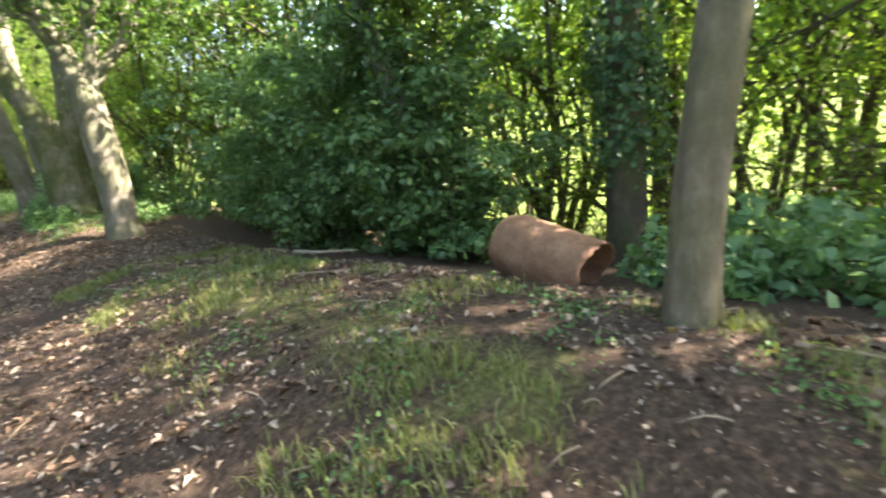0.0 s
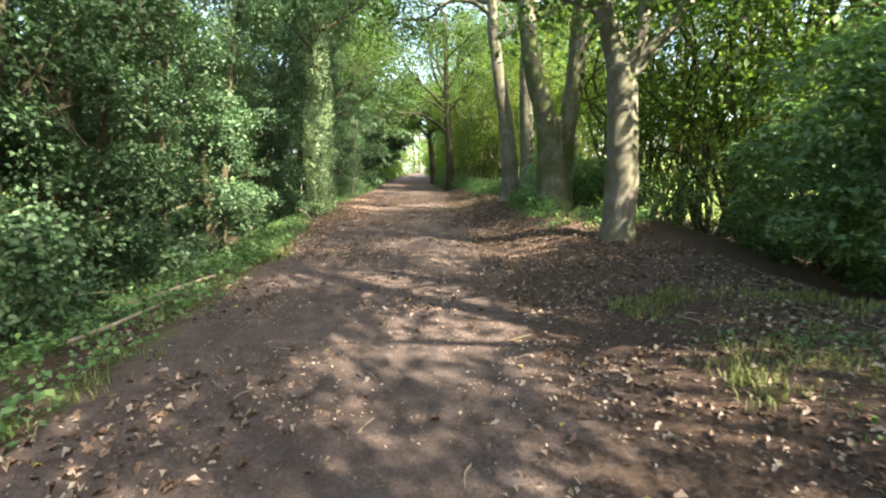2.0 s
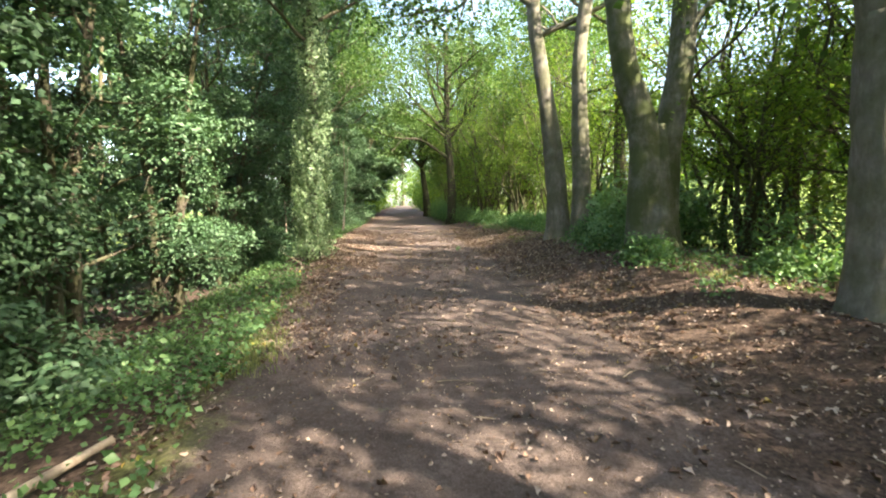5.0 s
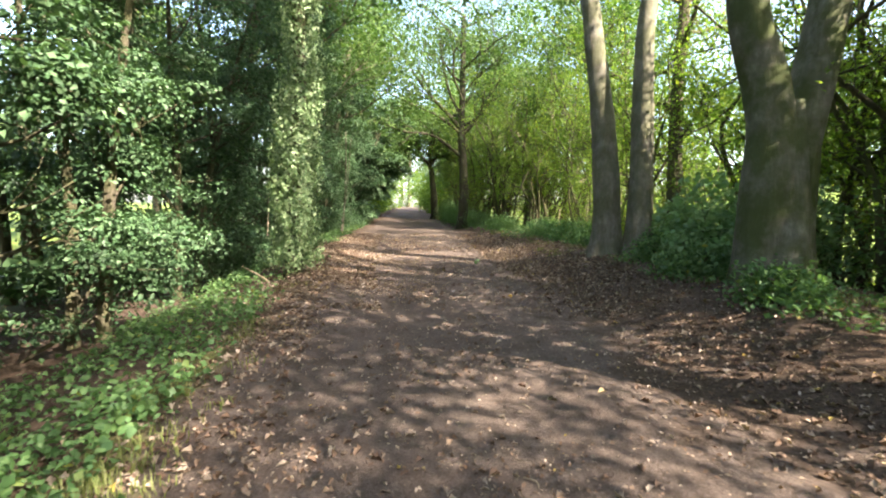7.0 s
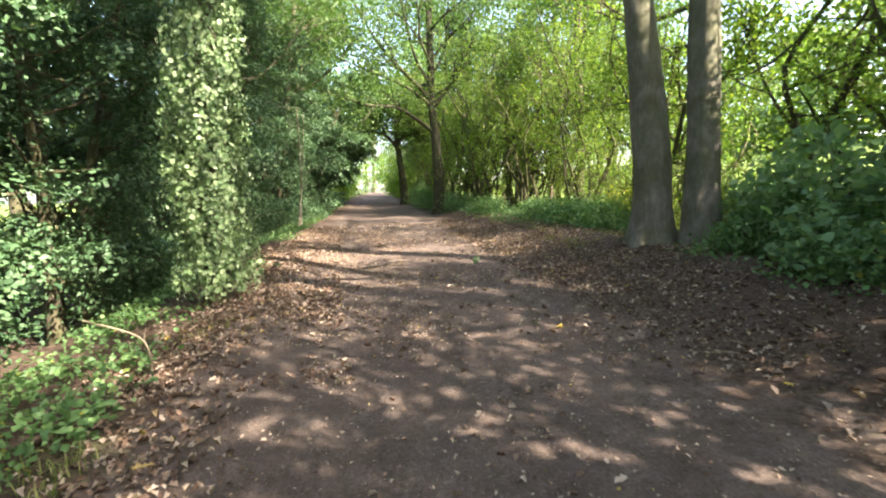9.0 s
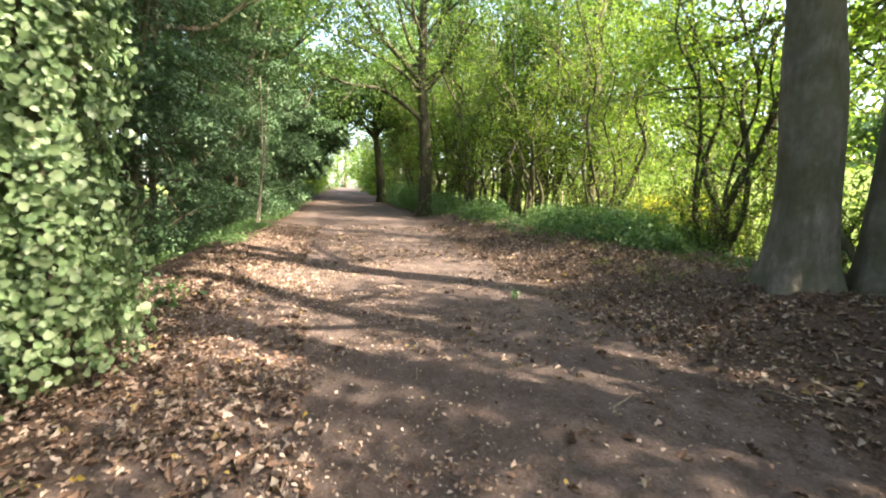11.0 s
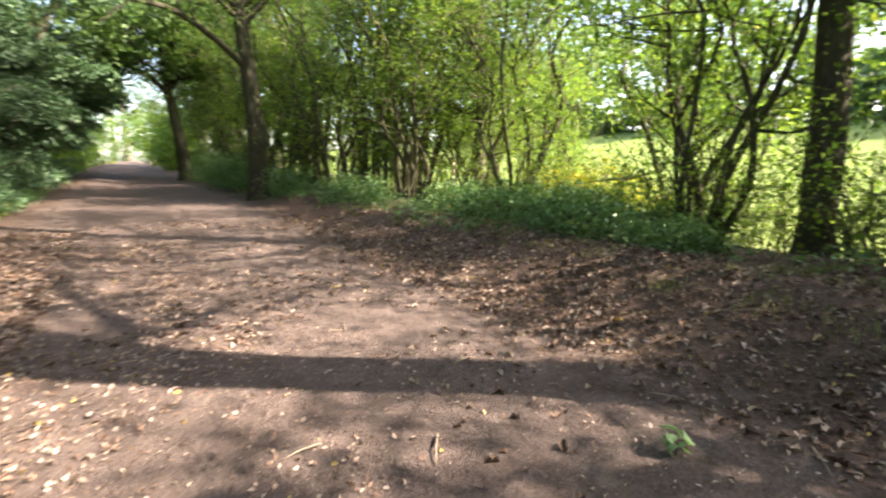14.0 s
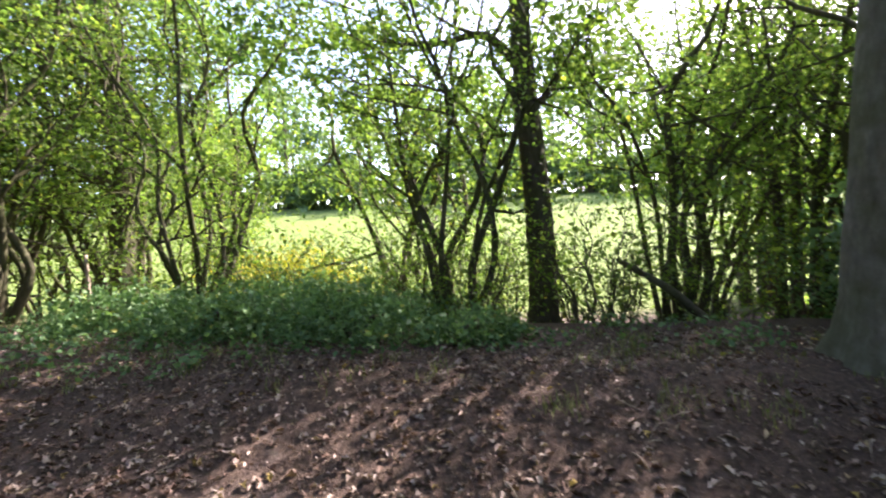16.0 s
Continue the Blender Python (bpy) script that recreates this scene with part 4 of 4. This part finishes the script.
def blades(name, roots, tall, rng):
    """Grass: thin bent blades in tufts."""
    n = len(roots)
    a = rng.random(n) * 2 * math.pi
    lean = tall * (0.25 + 0.6 * rng.random(n))
    t = tall * (0.5 + 0.8 * rng.random(n))
    d = np.stack([np.cos(a), np.sin(a), np.zeros(n)], 1)
    s = np.stack([-np.sin(a), np.cos(a), np.zeros(n)], 1) * 0.0045
    up = np.array([0, 0, 1.0])
    v = np.empty((n, 5, 3))
    v[:, 0], v[:, 1] = roots - s, roots + s
    m = roots + d * lean[:, None] * 0.35 + up * (t * 0.65)[:, None]
    v[:, 2], v[:, 3] = m + s * 0.8, m - s * 0.8
    v[:, 4] = roots + d * lean[:, None] + up * (t * 0.85)[:, None]
    b = np.arange(n)[:, None] * 5
    tri = np.concatenate([b + np.array(q) for q in ((0, 1, 2), (0, 2, 3), (3, 2, 4))], axis=1).reshape(-1)
    me = bpy.data.meshes.new(name)
    me.vertices.add(n * 5)
    me.vertices.foreach_set("co", v.astype(np.float32).reshape(-1))
    me.loops.add(n * 9)
    me.loops.foreach_set("vertex_index", tri.astype(np.int32))
    me.polygons.add(n * 3)
    me.polygons.foreach_set("loop_start", np.arange(n * 3, dtype=np.int32) * 3)
    me.update()
    me.validate()
    me.materials.append(M_GRASS)
    return me


def tufts(p, per, radius):
    q = np.repeat(p, per, axis=0) + rs.normal(size=(len(p) * per, 2)) * radius
    return laid(q, 0.0)


g1 = patchy(scattered(1500, 0.7, 2.9, -2, 8.0), 1.1, 0.16, 11)
g1 = g1[np.hypot(g1[:, 0] - 2.0, g1[:, 1] - 0.35) > 0.55]
g2 = scattered(560, -0.35, 0.55, -2, 19)
g2 = patchy(np.column_stack([left_edge(g2[:, 1]) - 0.15 + g2[:, 0], g2[:, 1]]), 0.6, 0.2, 12)
g3 = np.concatenate([patchy(scattered(260, 0.9, 3.0, 21, 33), 0.8, 0.3, 13), patchy(scattered(160, 1.6, 3.2, 12.6, 19.5), 0.9, 0.45, 14)])
tagged(new("grass", blades("grass", np.concatenate([tufts(g1, 26, 0.09), tufts(g2, 24, 0.09), tufts(g3, 20, 0.08)]), 0.1, rs)), "tufts of thin green and straw grass on the verges", "grass", kind="stuff")

# leafy ground cover on the verge
c = scattered(6200, 0.02, 2.4, -3, 46)
c = np.column_stack([left_edge(c[:, 1]) - c[:, 0], c[:, 1]])
c = patchy(c, 0.7, 0.55, 21)
c = c[(c[:, 1] < 20) | (c[:, 1] > 29) | (left_edge(c[:, 1]) - c[:, 0] > 1.2)]
cov = np.repeat(laid(c, 0.1), 14, axis=0) + rs.normal(size=(len(c) * 14, 3)) * np.array([0.13, 0.13, 0.07])
c2 = np.concatenate([patchy(scattered(900, 2.3, 4.2, 21.5, 36), 0.7, 0.5, 22), patchy(scattered(500, 1.1, 2.6, 26.5, 38), 0.8, 0.35, 23), patchy(scattered(420, 1.3, 3.0, 12.4, 20), 0.9, 0.4, 24)])
cov2 = np.repeat(laid(c2, 0.08), 12, axis=0) + rs.normal(size=(len(c2) * 12, 3)) * np.array([0.12, 0.12, 0.06])
tagged(new("ground_cover", leaves("ground_cover", np.concatenate([cov, cov2]), 0.06, M_COVER, rs, up=1.6, slim=0.4)), "low green nettles and ivy covering the verge", "undergrowth", kind="stuff")

c3 = patchy(scattered(700, 0.8, 3.0, -1.5, 7), 1.1, 0.14, 25)
weed = np.repeat(laid(c3, 0.03), 16, axis=0) + rs.normal(size=(len(c3) * 16, 3)) * np.array([0.07, 0.07, 0.02])
tagged(new("weeds", leaves("weeds", weed, 0.026, M_COVER, rs, up=1.6, slim=0.4, outline=ROUNDED)), "small green weeds among the rough grass", "undergrowth", kind="stuff")

bits = np.concatenate([patchy(scattered(120000, -6.4, 2.6, -1, 32), 0.9, 0.5, 31), patchy(scattered(50000, -6.4, -2.6, 18, 31), 0.8, 0.45, 33)])
bits = bits[bits[:, 0] > left_edge(bits[:, 1]) - 0.2]
tagged(new("leaf_fragments", leaves("leaf_fragments", laid(bits, 0.008), 0.021, M_LITTER, rs, up=2.0, spread=0.6)), "crumbled leaf fragments trodden into the earth", "leaf litter", kind="stuff")

# thin twigs lying about
tw = []
for x, y in scattered(620, -3.8, 3.2, -2, 32):
    if rs.random() < 0.25 + 0.5 * (x > -0.2):
        a, l = rs.random() * 6.3, 0.08 + 0.22 * rs.random()
        p = [(x, y, H(x, y) + 0.012), (x + math.cos(a) * l * 0.5 + rs.normal() * 0.02, y + math.sin(a) * l * 0.5, H(x, y) + 0.022), (x + math.cos(a) * l, y + math.sin(a) * l, H(x + math.cos(a) * l, y + math.sin(a) * l) + 0.012)]
        tw.append(tube(spline(p, 5), [0.006, 0.006, 0.005, 0.004, 0.002], 5))
tagged(new("twigs", mesh_of("twigs", *joined(tw), M_TWIG, True)), "small dry twigs scattered over the earth", "twigs", kind="stuff")

def seedling(x, y):
    root = thing("seedling", (x, y, H(x, y)), "small green seedling growing from bare earth", "plant")
    part("stalk", mesh_of("stalk", *tube([(0, 0, -0.02), (0.01, 0, 0.06), (0.015, 0, 0.12)], [0.004, 0.003, 0.002], 6), M_HAZELBARK, True), root)
    c = [(0.05 * math.cos(a * 2.4), 0.05 * math.sin(a * 2.4), 0.04 + 0.008 * a) for a in range(12)]
    part("foliage", leaves("foliage", c, 0.085, M_ELDER, np.random.default_rng(4), up=1.2), root)


seedling(-1.14, 22.53)

# ---- the far field edge and the end of the track ----
far = []
for k in range(3):
    x, y = 68 + 3 * k, 12 + 16 * k
    far.append(big_tree("far_tree", (x, y, H(x, y)), "distant rounded tree beyond the field", [([(0, 0, 0), (0, 0.1, 3), (0, 0, 9)], 0.35, 0.12)], M_OAK, M_FAR, (), (1.8, 6, 4.6), 18, 0.5, 140 + k, kids=2, spray=0.85))
k = 0
for x, y in [(64 + 7 * math.sin(q * 2.7), -50 + 6.0 * q) for q in range(26)] + [(-27 + 4 * math.sin(q * 1.9), -10 + 13 * q) for q in range(6)] + [(-16 + 10 * q, 140 + 8 * math.sin(q)) for q in range(5)] + [(-14 + 10 * q, -30 + 4 * math.sin(q)) for q in range(4)]:
    copy_thing(far[k % 3], pose(x, y, H(x, y), 0, 0, k * 53) @ Matrix.Scale(1.15 + 0.45 * abs(math.sin(k * 1.3)), 4))
    k += 1
crest = bush("far_hedge", (56, -40, H(56, -40)), "distant hedge along the top of the field", (3.4, 4.6, 3.0), 2600, M_FAR, 0.6, 145, stems=3, lumps=0.5, group="far hedge")
for k in range(22):
    x, y = 56 + 2.5 * math.sin(k * 1.9), -33 + 6.6 * k
    copy_thing(crest, pose(x, y, H(x, y) - 1.6, 0, 0, k * 67) @ Matrix.Scale(0.9 + 0.5 * abs(math.sin(k * 2.3)), 4))
# the last bush gets dark leaves in place of a shaded gap
for k, (x, y, r) in enumerate(((-8.2, 69, (2.0, 3, 2.2)), (0.2, 69, (2.0, 3, 2.2)), (-8.4, 78, (2.2, 4, 2.8)), (0.6, 78, (2.2, 4, 2.8)), (-8.2, 88, (2.6, 4, 3.6)), (0.6, 88, (2.6, 4, 3.6)), (-7.4, 99, (3, 3, 4)), (-0.4, 99, (3, 3, 4)), (-4.0, 112, (4.0, 3, 4.2)))):
    bush("hedge_bush", (x, y, H(x, y)), "bush at the end of the track, pale, the last dark for a shaded gap", r, 3000, M_HAZEL if k < 8 else M_HOLLY, 0.24, 150 + k, group="bushes at the track end")
